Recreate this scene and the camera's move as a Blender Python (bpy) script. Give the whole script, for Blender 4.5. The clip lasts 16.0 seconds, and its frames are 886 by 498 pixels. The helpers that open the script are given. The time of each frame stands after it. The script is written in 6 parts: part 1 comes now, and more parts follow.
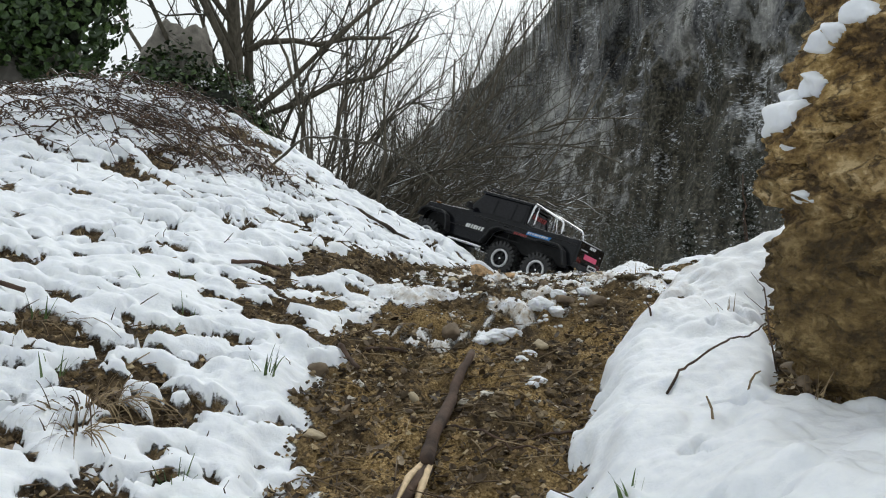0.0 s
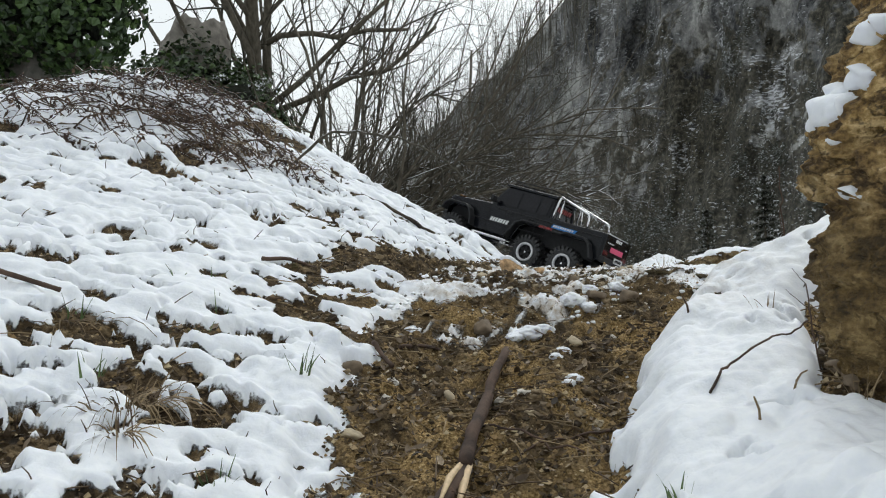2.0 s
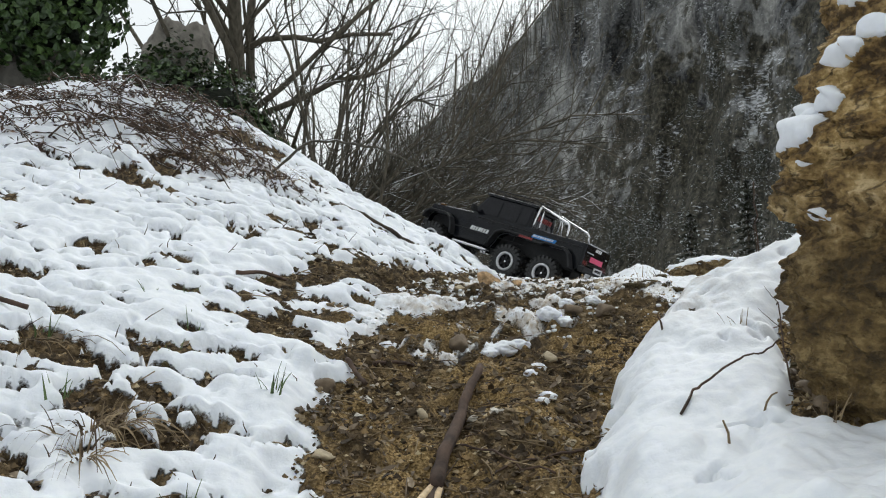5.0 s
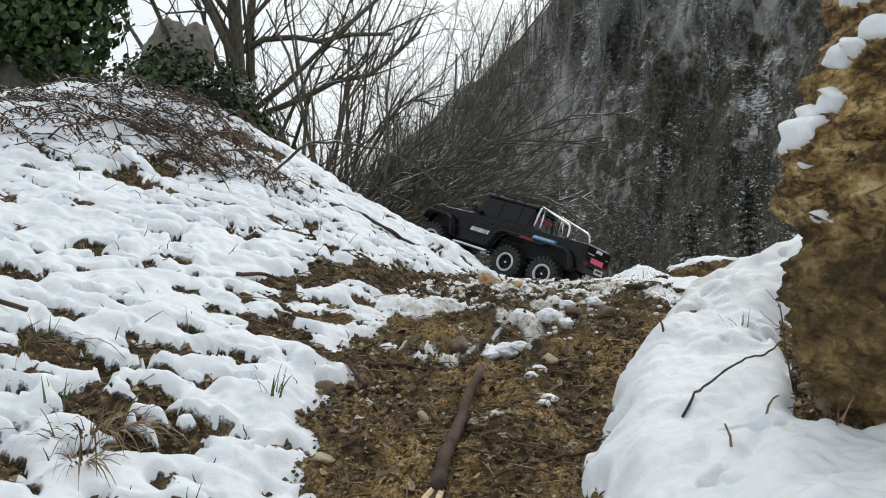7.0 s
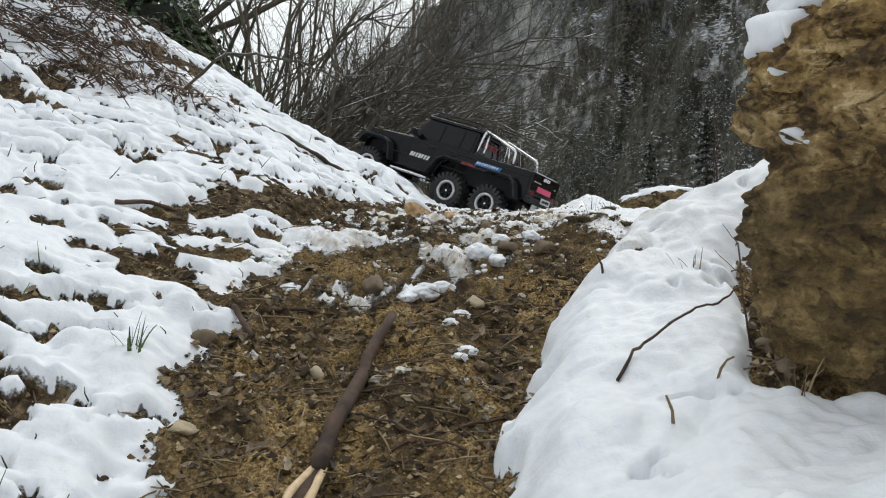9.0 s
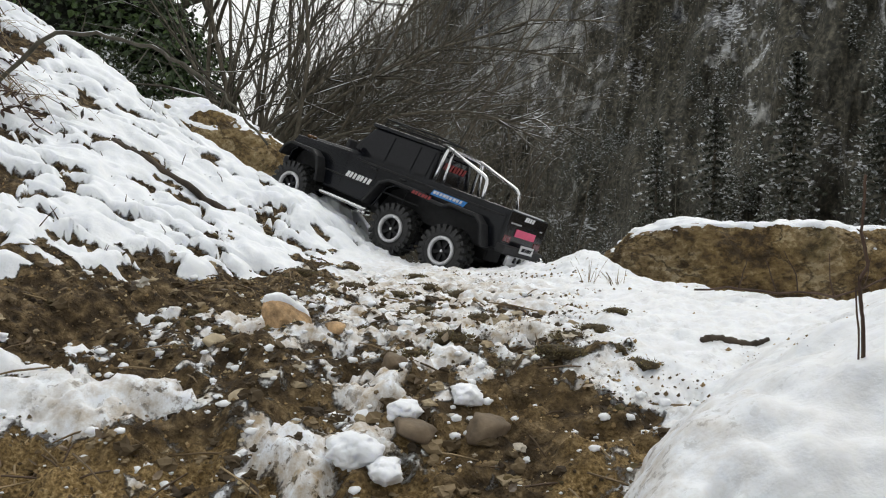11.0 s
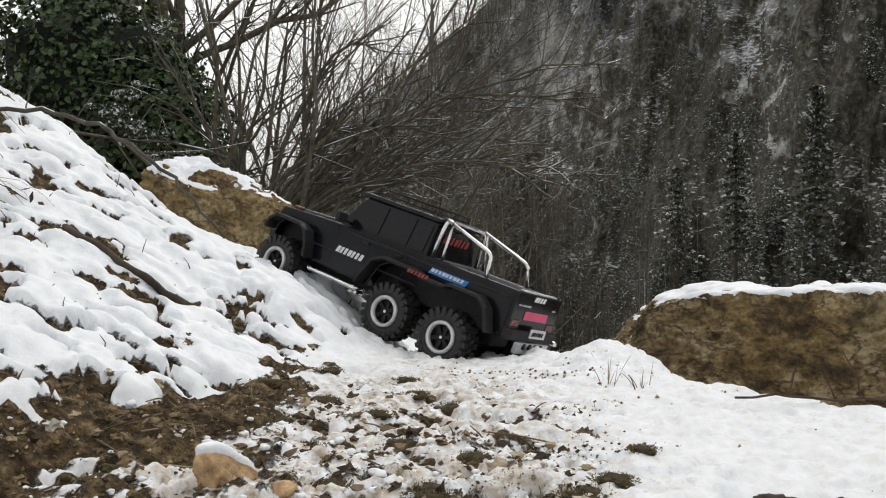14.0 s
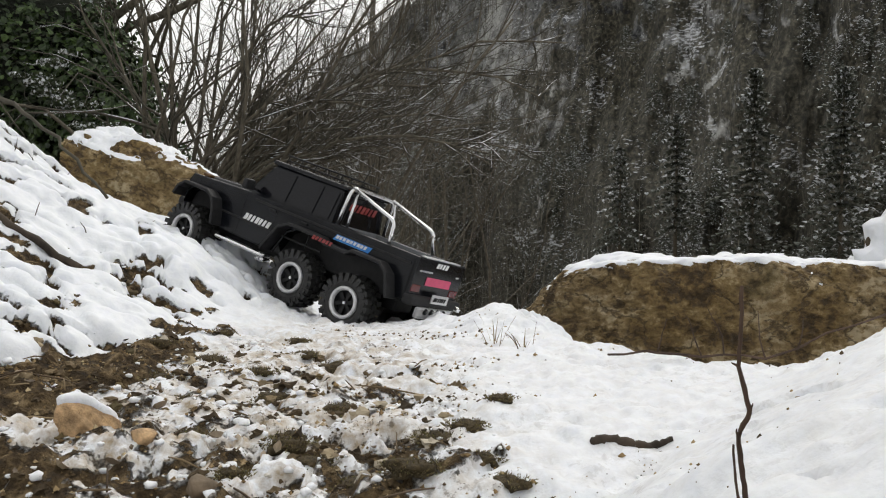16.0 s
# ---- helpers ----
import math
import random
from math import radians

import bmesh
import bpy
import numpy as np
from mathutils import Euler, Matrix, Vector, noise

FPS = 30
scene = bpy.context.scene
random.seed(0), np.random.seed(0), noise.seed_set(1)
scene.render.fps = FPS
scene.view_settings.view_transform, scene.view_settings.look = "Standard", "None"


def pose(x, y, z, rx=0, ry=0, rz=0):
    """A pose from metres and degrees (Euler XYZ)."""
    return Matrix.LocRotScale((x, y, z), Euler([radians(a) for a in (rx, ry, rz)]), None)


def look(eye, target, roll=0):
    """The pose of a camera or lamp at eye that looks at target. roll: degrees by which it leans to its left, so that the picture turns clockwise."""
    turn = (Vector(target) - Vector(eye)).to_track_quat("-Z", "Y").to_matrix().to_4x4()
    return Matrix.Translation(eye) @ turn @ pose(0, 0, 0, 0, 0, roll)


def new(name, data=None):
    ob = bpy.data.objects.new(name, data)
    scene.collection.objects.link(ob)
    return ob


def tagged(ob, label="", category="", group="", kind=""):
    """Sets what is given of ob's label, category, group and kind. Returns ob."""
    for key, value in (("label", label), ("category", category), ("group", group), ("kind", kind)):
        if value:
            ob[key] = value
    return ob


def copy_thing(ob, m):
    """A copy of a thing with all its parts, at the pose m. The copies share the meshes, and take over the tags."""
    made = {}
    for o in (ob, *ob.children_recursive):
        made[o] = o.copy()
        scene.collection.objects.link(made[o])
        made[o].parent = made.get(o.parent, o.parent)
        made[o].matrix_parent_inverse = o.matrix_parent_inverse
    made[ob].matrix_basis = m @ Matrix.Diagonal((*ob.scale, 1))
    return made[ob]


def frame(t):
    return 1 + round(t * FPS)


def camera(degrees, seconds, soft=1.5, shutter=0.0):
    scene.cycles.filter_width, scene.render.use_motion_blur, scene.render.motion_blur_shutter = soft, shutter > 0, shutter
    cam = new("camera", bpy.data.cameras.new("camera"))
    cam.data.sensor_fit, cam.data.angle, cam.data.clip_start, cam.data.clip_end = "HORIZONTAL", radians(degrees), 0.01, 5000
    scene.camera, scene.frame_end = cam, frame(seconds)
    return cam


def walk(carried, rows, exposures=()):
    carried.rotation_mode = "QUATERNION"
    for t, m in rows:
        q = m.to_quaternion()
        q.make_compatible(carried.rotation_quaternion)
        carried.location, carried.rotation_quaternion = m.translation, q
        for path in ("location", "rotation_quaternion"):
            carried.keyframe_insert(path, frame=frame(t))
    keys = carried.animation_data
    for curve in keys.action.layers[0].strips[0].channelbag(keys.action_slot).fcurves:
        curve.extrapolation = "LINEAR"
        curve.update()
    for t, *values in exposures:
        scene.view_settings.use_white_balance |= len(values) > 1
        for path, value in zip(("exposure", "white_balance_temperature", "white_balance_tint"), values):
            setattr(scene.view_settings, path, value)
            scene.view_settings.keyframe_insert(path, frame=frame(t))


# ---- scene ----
cam = camera(56.6, 16.0, soft=1.1)
PATH = [
    (0, (-0.003, -0.017, 0.451), (0.009, 1.981, 0.54), -0.5),
    (0.5, (-0.002, -0.015, 0.453), (0.008, 1.983, 0.536), -0.2),
    (1, (-0.012, -0.013, 0.449), (-0.01, 1.985, 0.522), -0.3),
    (1.5, (-0.014, -0.011, 0.455), (-0.024, 1.988, 0.523), -0.5),
    (2, (-0.03, -0.007, 0.461), (-0.059, 1.992, 0.529), -0.8),
    (2.5, (-0.041, -0.009, 0.463), (-0.079, 1.99, 0.534), -1.0),
    (3, (-0.032, 0.003, 0.484), (-0.059, 2.0, 0.575), -0.8),
    (3.5, (-0.026, 0.002, 0.483), (-0.042, 1.999, 0.575), -0.6),
    (4, (-0.014, -0.001, 0.483), (-0.016, 1.997, 0.569), -0.6),
    (6.5, (-0.011, 0.001, 0.482), (-0.002, 1.999, 0.552), -0.8),
    (7, (-0.012, 0.003, 0.486), (-0.006, 2.001, 0.56), -0.8),
    (7.5, (-0.014, 0.016, 0.495), (-0.004, 2.015, 0.564), -0.7),
    (8, (-0.004, 0.015, 0.484), (0.013, 2.015, 0.53), -0.1),
    (8.5, (0.027, 0.051, 0.503), (0.053, 2.051, 0.49), 1.1),
    (9, (0.066, 0.206, 0.489), (0.166, 2.201, 0.388), -0.4),
    (9.4, (0.17, 0.373, 0.511), (0.287, 2.364, 0.356), 1.2),
    (9.5, (0.195, 0.407, 0.523), (0.304, 2.397, 0.358), 0.6),
    (9.7, (0.209, 0.478, 0.55), (0.3, 2.468, 0.376), 1.6),
    (11.8, (0.265, 1.086, 0.675), (0.332, 3.084, 0.593), 0.1),
    (12, (0.271, 1.108, 0.689), (0.327, 3.106, 0.629), -0.2),
    (12.5, (0.291, 1.126, 0.697), (0.361, 3.124, 0.651), -0.6),
    (13, (0.313, 1.122, 0.7), (0.373, 3.121, 0.653), 0.1),
    (13.5, (0.298, 1.116, 0.705), (0.337, 3.115, 0.662), -0.1),
    (14, (0.291, 1.117, 0.708), (0.33, 3.116, 0.659), -0.2),
    (14.5, (0.311, 1.111, 0.695), (0.386, 3.108, 0.619), -0.0),
    (15, (0.328, 1.098, 0.686), (0.446, 3.093, 0.593), -0.1),
    (15.5, (0.354, 1.09, 0.691), (0.502, 3.082, 0.594), -0.1),
    (16, (0.374, 1.083, 0.687), (0.543, 3.073, 0.585), 0.2),
]
walk(cam, [(t, look(eye, target, roll)) for t, eye, target, roll in PATH],
     [(0, 0.07, 6300, 5), (8.5, 0.12, 6350, 6), (12, 0.17, 6700, 8), (16, 0.16, 6750, 9)])

# ---- light ----
world = bpy.data.worlds.new("overcast_sky")
scene.world = world
world.use_nodes = True
wn, wl = world.node_tree.nodes, world.node_tree.links
sky = wn.new("ShaderNodeTexSky")
sky.sky_type, sky.sun_disc = 'NISHITA', False
sky.sun_elevation, sky.sun_rotation = radians(48), radians(30)
sky.air_density, sky.dust_density, sky.ozone_density = 1.0, 6.0, 2.0
grey = wn.new("ShaderNodeHueSaturation")
grey.inputs["Saturation"].default_value = 0.22
wl.new(sky.outputs["Color"], grey.inputs["Color"])
cloud = wn.new("ShaderNodeMix")
cloud.data_type = 'RGBA'
cloud.inputs[0].default_value = 0.6
cloud.inputs[7].default_value = (6.3, 6.4, 6.5, 1)
wl.new(grey.outputs["Color"], cloud.inputs[6])
wl.new(cloud.outputs[2], wn["Background"].inputs["Color"])
wn["Background"].inputs["Strength"].default_value = 0.15
sun = new("sun", bpy.data.lights.new("sun", "SUN"))
sun.data.energy, sun.data.angle, sun.data.color = 0.5, radians(60), (1.0, 0.98, 0.95)
sun.matrix_world = look((15, 26, 34), (0, 0, 0))


# ---- arithmetic ----
def hash3(i, j, k, seed):
    n = (i.astype(np.int64) * 374761393 + j.astype(np.int64) * 668265263 + k.astype(np.int64) * 2147483647 + seed * 1274126177) & 0x7fffffff
    n = ((n ^ (n >> 13)) * 1274126177) & 0x7fffffff
    return ((n ^ (n >> 16)) & 0xffff) / 32767.5 - 1.0


def noise3(x, y, z, seed=0):
    """Smooth value noise in -1..1 on arrays."""
    x, y, z = np.broadcast_arrays(np.asarray(x, float), np.asarray(y, float), np.asarray(z, float))
    i, j, k = np.floor(x), np.floor(y), np.floor(z)
    u, v, w = x - i, y - j, z - k
    u, v, w = (a * a * a * (a * (a * 6 - 15) + 10) for a in (u, v, w))
    r = 0
    for a in (0, 1):
        for b in (0, 1):
            for c in (0, 1):
                r = r + (u if a else 1 - u) * (v if b else 1 - v) * (w if c else 1 - w) * hash3(i + a, j + b, k + c, seed)
    return r


def fbm(x, y, z, octaves=4, seed=0, gain=0.5):
    r, amp, f = 0, 1.0, 1.0
    for o in range(octaves):
        r = r + amp * noise3(x * f + 17.3 * o, y * f - 9.1 * o, z * f + 3.7 * o, seed + o)
        amp, f = amp * gain, f * 2.03
    return r


def sstep(a, b, x):
    t = np.clip((np.asarray(x, float) - a) / (b - a), 0, 1)
    return t * t * (3 - 2 * t)


def soft(x, w):
    """A rounded max(x, 0)."""
    return w * np.logaddexp(0, np.asarray(x, float) / w)


# ---- the lie of the land ----
def far_land(x, y):
    """Valley beyond the track, with the wooded slope on its other side."""
    edge = y + 0.55 * soft(x, 0.4) - 4.6 - 1.5 * sstep(-0.2, -2.0, x)
    drop = -0.62 * soft(edge, 0.4)
    return -30.0 * (1 - np.exp(drop / 30.0))


def right_edge(y):
    """Where the snowy bank on the right begins."""
    q = np.clip(y, 0.75, 2.1) - 0.98
    return 0.163 + 0.2 * q + 0.45 * q * np.abs(q)


def bare_land(x, y):
    """Height of the soil under the snow."""
    x, y = np.asarray(x, float), np.asarray(y, float)
    p = 0.468 - 0.31 * soft(1.83 - y, 0.05)
    p = p + 0.16 * soft(0.35 - y, 0.3)
    behind = sstep(-0.05, 0.3, x)
    p = p - 0.30 * soft(y - 2.56, 0.04) * behind * (1 - sstep(3.3, 4.0, y)) - 0.15 * sstep(3.3, 4.0, y) * behind
    brink = y - 2.49 + 1.26 * (np.clip(x, 0.5, 0.84) - 0.61)
    p = p - 0.20 * np.tanh(soft(brink, 0.03) * 3.0) * sstep(0.40, 0.62, x) * (1 - sstep(3.3, 4.0, y))
    p = p + 0.11 * np.exp(-(((x - 0.14) / 0.16) ** 2 + ((y - 3.08) / 0.22) ** 2))
    p = p + 0.25 * np.exp(-(((x - 0.72) / 0.20) ** 2 + ((y - 2.98) / 0.26) ** 2))
    xe = -0.13 + 0.33 * sstep(1.35, 2.7, y)
    u = soft(xe - x, 0.04)
    s = 0.31 + 0.12 * sstep(0.9, 1.4, y) + 0.12 * sstep(1.9, 2.7, y)
    k = 0.22 + 0.55 * np.exp(-((y - 1.6) / 0.45) ** 2)
    hill = s * u / (1 + k * u)
    hill = np.where(hill > 0.5, 0.5 + 0.22 * np.tanh((hill - 0.5) / 0.22), hill)
    hill = hill * (1 - 0.55 * sstep(3.05, 4.2, y))
    v = x - right_edge(y)
    low = 1 - sstep(1.30, 1.90, y)
    bank = (0.065 * sstep(-0.02, 0.08, v) + 0.09 * soft(np.minimum(v, 0.5) - 0.08, 0.03)) * low
    bank = bank + 0.30 * soft(0.93 - np.maximum(y, 0.3), 0.04) * sstep(0.02, 0.22, v)
    heap = soft(x - 0.60 - 0.83 * (y - 1.73), 0.025) * sstep(1.25, 1.5, y)
    bank = bank + 0.24 * np.tanh(heap * 0.45 / 0.24) * (1 - 0.6 * sstep(2.1, 2.45, y)) * (1 - sstep(2.35, 2.8, y)) + 0.045 * np.exp(-(((x - 0.60) / 0.07) ** 2 + ((y - 2.50) / 0.10) ** 2))
    bank = bank + 0.035 * noise3(x * 7, 0 * y, 4.4, 57) * np.exp(-((y - 2.13) / 0.07) ** 2) * sstep(0.62, 0.72, x)
    crest, width = 2.72 + 0.20 * sstep(0.0, -0.6, x), 0.16 + 0.16 * sstep(0.0, -0.6, x)
    hill = hill - 0.36 * soft(-1.14 - x, 0.07) * sstep(1.9, 2.6, y)
    hill = hill + (0.055 + 0.12 * sstep(-0.1, -0.8, x)) * sstep(0.32, -0.06, x) * np.exp(-((y - crest) / width) ** 2)
    return p + hill - 0.02 * sstep(0, 0.1, u) + bank + far_land(x, y)


# hollows in the hillside's snow: x, y, radius
HOLES = ((-0.75, 1.70, 0.045), (-0.66, 1.68, 0.03), (-0.525, 1.60, 0.04), (-0.20, 1.30, 0.035), (-0.31, 1.42, 0.05), (-0.46, 1.05, 0.040), (-0.61, 1.20, 0.035), (-0.425, 0.95, 0.024),
         (-0.31, 0.91, 0.032), (-0.11, 1.84, 0.09), (-0.16, 2.36, 0.035), (-0.03, 2.20, 0.03), (-0.24, 2.28, 0.03), (-0.36, 2.40, 0.04), (-0.42, 1.34, 0.025), (-0.26, 1.19, 0.035),
         (-0.16, 2.39, 0.022), (-0.04, 2.29, 0.018), (-0.18, 2.13, 0.025), (0.05, 2.42, 0.018), (-0.10, 2.43, 0.020), (-0.16, 2.23, 0.020), (-0.34, 2.43, 0.025), (0.03, 2.67, 0.018), (-0.10, 2.15, 0.020))

# snow left lying at the foot of the slope: x, y, radius
PATCHES = ((-0.20, 1.335, 0.06), (-0.26, 1.42, 0.045), (-0.20, 1.55, 0.045), (-0.065, 1.665, 0.05), (-0.13, 1.69, 0.04), (-0.015, 1.705, 0.035))


def snow_cover(x, y):
    """Depth of snow; below zero the soil lies bare."""
    x, y = np.asarray(x, float), np.asarray(y, float)
    xe = -0.13 + 0.33 * sstep(1.35, 2.7, y)
    xr = right_edge(y)
    wob = 0.07 * fbm(x * 5, y * 5, 1.5, 3, 11)
    left = sstep(-0.05, 0.10, (xe - 0.015 - x) + wob)
    right = sstep(-0.022, 0.022, (x - xr) + 0.35 * wob + 0.034 * fbm(x * 17, y * 17, 3.5, 3, 13))
    top = sstep(1.36, 1.80, y + wob)
    # the hillside is puffy, creased and holed over the litter
    warp = 0.35 * fbm(x * 6, y * 6, 8.8, 2, 17)
    def pillow(u, v, seed):
        return np.sqrt(noise3(u, v, 0.3, seed) ** 2 + 0.006)
    puff = pillow(x * 12 + 6 * y + 1.6 * warp, y * 22 - 4 * x + 1.6 * warp, 21)
    puff2 = pillow(x * 27 + 9 * y + 2 * warp, y * 46 - 6 * x + 2 * warp, 23)
    heap = pillow(x * 5.5 + 2 * warp, y * 8 + warp, 27)
    crack = fbm(x * 16 + 8 * y + 2 * warp, y * 35 - 7 * x + warp, 6.1, 3, 25)
    crease = np.exp(-(puff / 0.13) ** 2)
    mass = fbm(x * 3.1, y * 3.6, 7.4, 3, 29)
    hole = fbm(x * 7 + warp, y * 11 - 2 * x, 4.2, 4, 31)
    edge = np.exp(-((xe - x - 0.10) / 0.16) ** 2) * (1 - sstep(2.1, 2.4, y))
    hole = hole - 0.12 * sstep(2.1, 2.3, y) * sstep(-0.4, -0.2, x)
    hole = hole - 0.30 * np.exp(-(((x + 0.56) / 0.16) ** 2 + ((y - 1.12) / 0.14) ** 2))
    for hx, hy, hr in HOLES:
        hole = hole + 0.95 * np.exp(-((x - hx + 0.4 * wob) ** 2 + ((y - hy + 0.4 * wob) * 1.3) ** 2) / hr ** 2)
    ridge = sstep(2.06, 2.28, y + wob) * (1 - sstep(2.58, 2.72, y)) * sstep(-0.50, -0.76, x + 0.6 * wob)
    d_left = 0.010 + 0.034 * puff + 0.017 * puff2 + 0.014 * mass + 0.10 * ridge * (heap - 0.2)
    gap = hole + 0.28 * edge + ridge * (1.02 - 2.2 * heap)
    torn = crack + 0.04 * sstep(1.9, 2.2, y) + 0.30 * mass + 0.18 * edge + ridge * (0.55 - 1.6 * heap)
    d_left = d_left - 0.066 * sstep(0.60, 0.88, gap) - 0.055 * sstep(0.25, 0.60, torn - 0.4 * (puff - 0.25)) - 0.040 * crease * sstep(-0.15, 0.35, torn)
    d_right = 0.016 + 0.022 * pillow(x * 11 + 2 * warp, y * 13, 45) + 0.012 * fbm(x * 6, y * 6, 2.2, 2, 41) + 0.011 * pillow(x * 27 + warp, y * 31, 43) + 0.005 * pillow(x * 50, y * 56 + warp, 47) - 0.045 * sstep(0.80, 1.05, fbm(x * 8.3, y * 9.3, 9.1, 3, 51)) - 0.03 * sstep(0.85, 1.1, fbm(x * 19, y * 23, 4.1, 2, 53))
    d_right = d_right - 0.075 * np.exp(-((x - 0.452 - 0.22 * (y - 1.0) - 0.3 * wob) / 0.026) ** 2) * (1 - sstep(1.22, 1.36, y)) * sstep(0.93, 1.0, y)
    patch = 0.55 * fbm(x * 8, y * 11, 5.5, 3, 61, 0.6) + 0.75 * fbm(x * 26, y * 36, 2.5, 3, 63, 0.65)
    d_top = 0.003 - 0.012 * sstep(1.98, 1.78, y) * sstep(0.52, 0.36, x) + 0.018 * patch + 0.009 * fbm(x * 62, y * 74, 1.5, 3, 65, 0.7) + 0.022 * sstep(2.1, 2.45, y) + 0.026 * sstep(0.40, 0.56, x) * sstep(1.62, 1.85, y)
    d_path = 0.009 * fbm(x * 34, y * 40, 4.5, 3, 69, 0.65) * sstep(1.15, 1.4, y) - 0.026 + 0.024 * fbm(x * 8, y * 8, 7.7, 4, 71) + 0.016 * sstep(1.35, 1.75, y)
    d = d_path + (d_top - d_path) * top
    along = np.clip(((x - 0.03) * 0.24 + (y - 1.42) * 0.36) / 0.187, 0, 1)
    d = d + 0.022 * np.exp(-(((x - 0.03 - 0.24 * along) ** 2 + (y - 1.42 - 0.36 * along) ** 2) / (0.05 + 0.3 * wob) ** 2)) * (0.6 + 0.9 * fbm(x * 24, y * 24, 2.8, 3, 67))
    d = d + (d_left - d) * left
    d = d - 0.06 * np.exp(-((y - 1.90 - 1.3 * (x + 0.14) + 0.4 * wob) / 0.085) ** 2) * sstep(0.15, 0.05, x) * sstep(-0.45, -0.2, x)
    d = d + (d_right - d) * right * (1 - sstep(1.8, 2.05, y))
    for hx, hy, hr in PATCHES:
        d = d + (0.034 + 0.25 * wob) * np.exp(-((x - hx + 0.5 * wob) ** 2 + ((y - hy) * 1.4) ** 2) / hr ** 2)
    far = sstep(2.0, 2.7, np.hypot(x, y - 1.5))
    return d * (1 - far) + (0.03 + 0.01 * fbm(x * 0.7, y * 0.7, 3.3, 2, 73)) * far + 0.05 * sstep(3.0, 3.6, y)


def land(x, y):
    """Height of what one sees: snow where it lies, else soil."""
    g, d = bare_land(x, y), snow_cover(x, y)
    x, y = np.asarray(x, float), np.asarray(y, float)
    near = np.exp(-((x / 3) ** 2 + ((y - 1.5) / 4) ** 2))
    rough = (0.011 * fbm(x * 16, y * 16, 0.7, 3, 81) + 0.0075 * (0.4 - np.abs(fbm(x * 46, y * 46, 0.9, 2, 83))) + 0.012 * fbm(x * 4, y * 4, 0.2, 2, 91)) * near
    churned = sstep(1.15, 1.4, y) * (1 - sstep(1.9, 2.2, y)) * sstep(-0.25, -0.1, x)
    soil = g + 1.25 * rough + 0.022 * churned * (np.abs(fbm(x * 21, y * 21, 0.5, 3, 85)) - 0.3)
    flat = 1 - 0.62 * sstep(1.55, 1.8, y) * sstep(-0.14, 0.04, x - 0.1 * (y - 1.6)) * sstep(2.75, 2.5, y)
    flat = flat * (1 - 0.38 * sstep(0.02, -0.12, x)) * (1 - 0.2 * sstep(0.1, 0.2, x))
    snow = g + 0.35 * rough + np.where(d > 0, d + 0.006 * (1 - np.exp(-np.maximum(d, 0) / 0.004)), 0) * flat + 0.0017 * fbm(x * 34, y * 34, 0.1, 3, 95) * near
    trodden = sstep(1.3, 1.6, y) * (1 - sstep(2.3, 2.6, y)) * sstep(-0.1, 0.1, x - 0.15 * (y - 1.6)) * (1 - sstep(0.40, 0.62, x))
    snow = snow + 0.0055 * trodden * fbm(x * 38, y * 38, 0.4, 3, 97, 0.6)
    k = sstep(-0.004, 0.012, d)
    return soil * (1 - k) + snow * k


def at(x, y, dz=0.0):
    return Vector((x, y, float(land(x, y)) + dz))


# ---- materials ----
def material(name, rough=0.8, metal=0.0):
    m = bpy.data.materials.new(name)
    m.use_nodes = True
    b = m.node_tree.nodes["Principled BSDF"]
    b.inputs["Roughness"].default_value, b.inputs["Metallic"].default_value = rough, metal
    return m, m.node_tree.nodes, m.node_tree.links, b


def tex(n, l, scale, detail=6, rough=0.6, stretch=None, where="Object", kind="noise"):
    c = n.new("ShaderNodeTexCoord")
    src = c.outputs[where]
    if stretch:
        mp = n.new("ShaderNodeMapping")
        mp.inputs["Scale"].default_value = stretch
        l.new(src, mp.inputs["Vector"])
        src = mp.outputs["Vector"]
    if kind == "voronoi":
        t = n.new("ShaderNodeTexVoronoi")
        t.inputs["Scale"].default_value = scale
        l.new(src, t.inputs["Vector"])
        return t.outputs["Distance"]
    t = n.new("ShaderNodeTexNoise")
    t.inputs["Scale"].default_value, t.inputs["Detail"].default_value, t.inputs["Roughness"].default_value = scale, detail, rough
    l.new(src, t.inputs["Vector"])
    return t.outputs["Fac"]


def ramp(n, l, fac, stops):
    r = n.new("ShaderNodeValToRGB")
    while len(r.color_ramp.elements) < len(stops):
        r.color_ramp.elements.new(0.5)
    for e, (p, c) in zip(r.color_ramp.elements, stops):
        e.position, e.color = p, (*c, 1) if len(c) == 3 else c
    l.new(fac, r.inputs["Fac"])
    return r.outputs["Color"]


def mix(n, l, fac, a, b, how='MIX'):
    x = n.new("ShaderNodeMix")
    x.data_type, x.blend_type = 'RGBA', how
    for key, v in ((0, fac), (6, a), (7, b)):
        if isinstance(v, (int, float)):
            x.inputs[key].default_value = v
        elif isinstance(v, tuple):
            x.inputs[key].default_value = (*v, 1)
        else:
            l.new(v, x.inputs[key])
    return x.outputs[2]


def calc(n, l, op, a, b=0.0, c=0.0):
    x = n.new("ShaderNodeMath")
    x.operation = op
    for key, v in enumerate((a, b, c)):
        if isinstance(v, (int, float)):
            x.inputs[key].default_value = v
        else:
            l.new(v, x.inputs[key])
    return x.outputs[0]


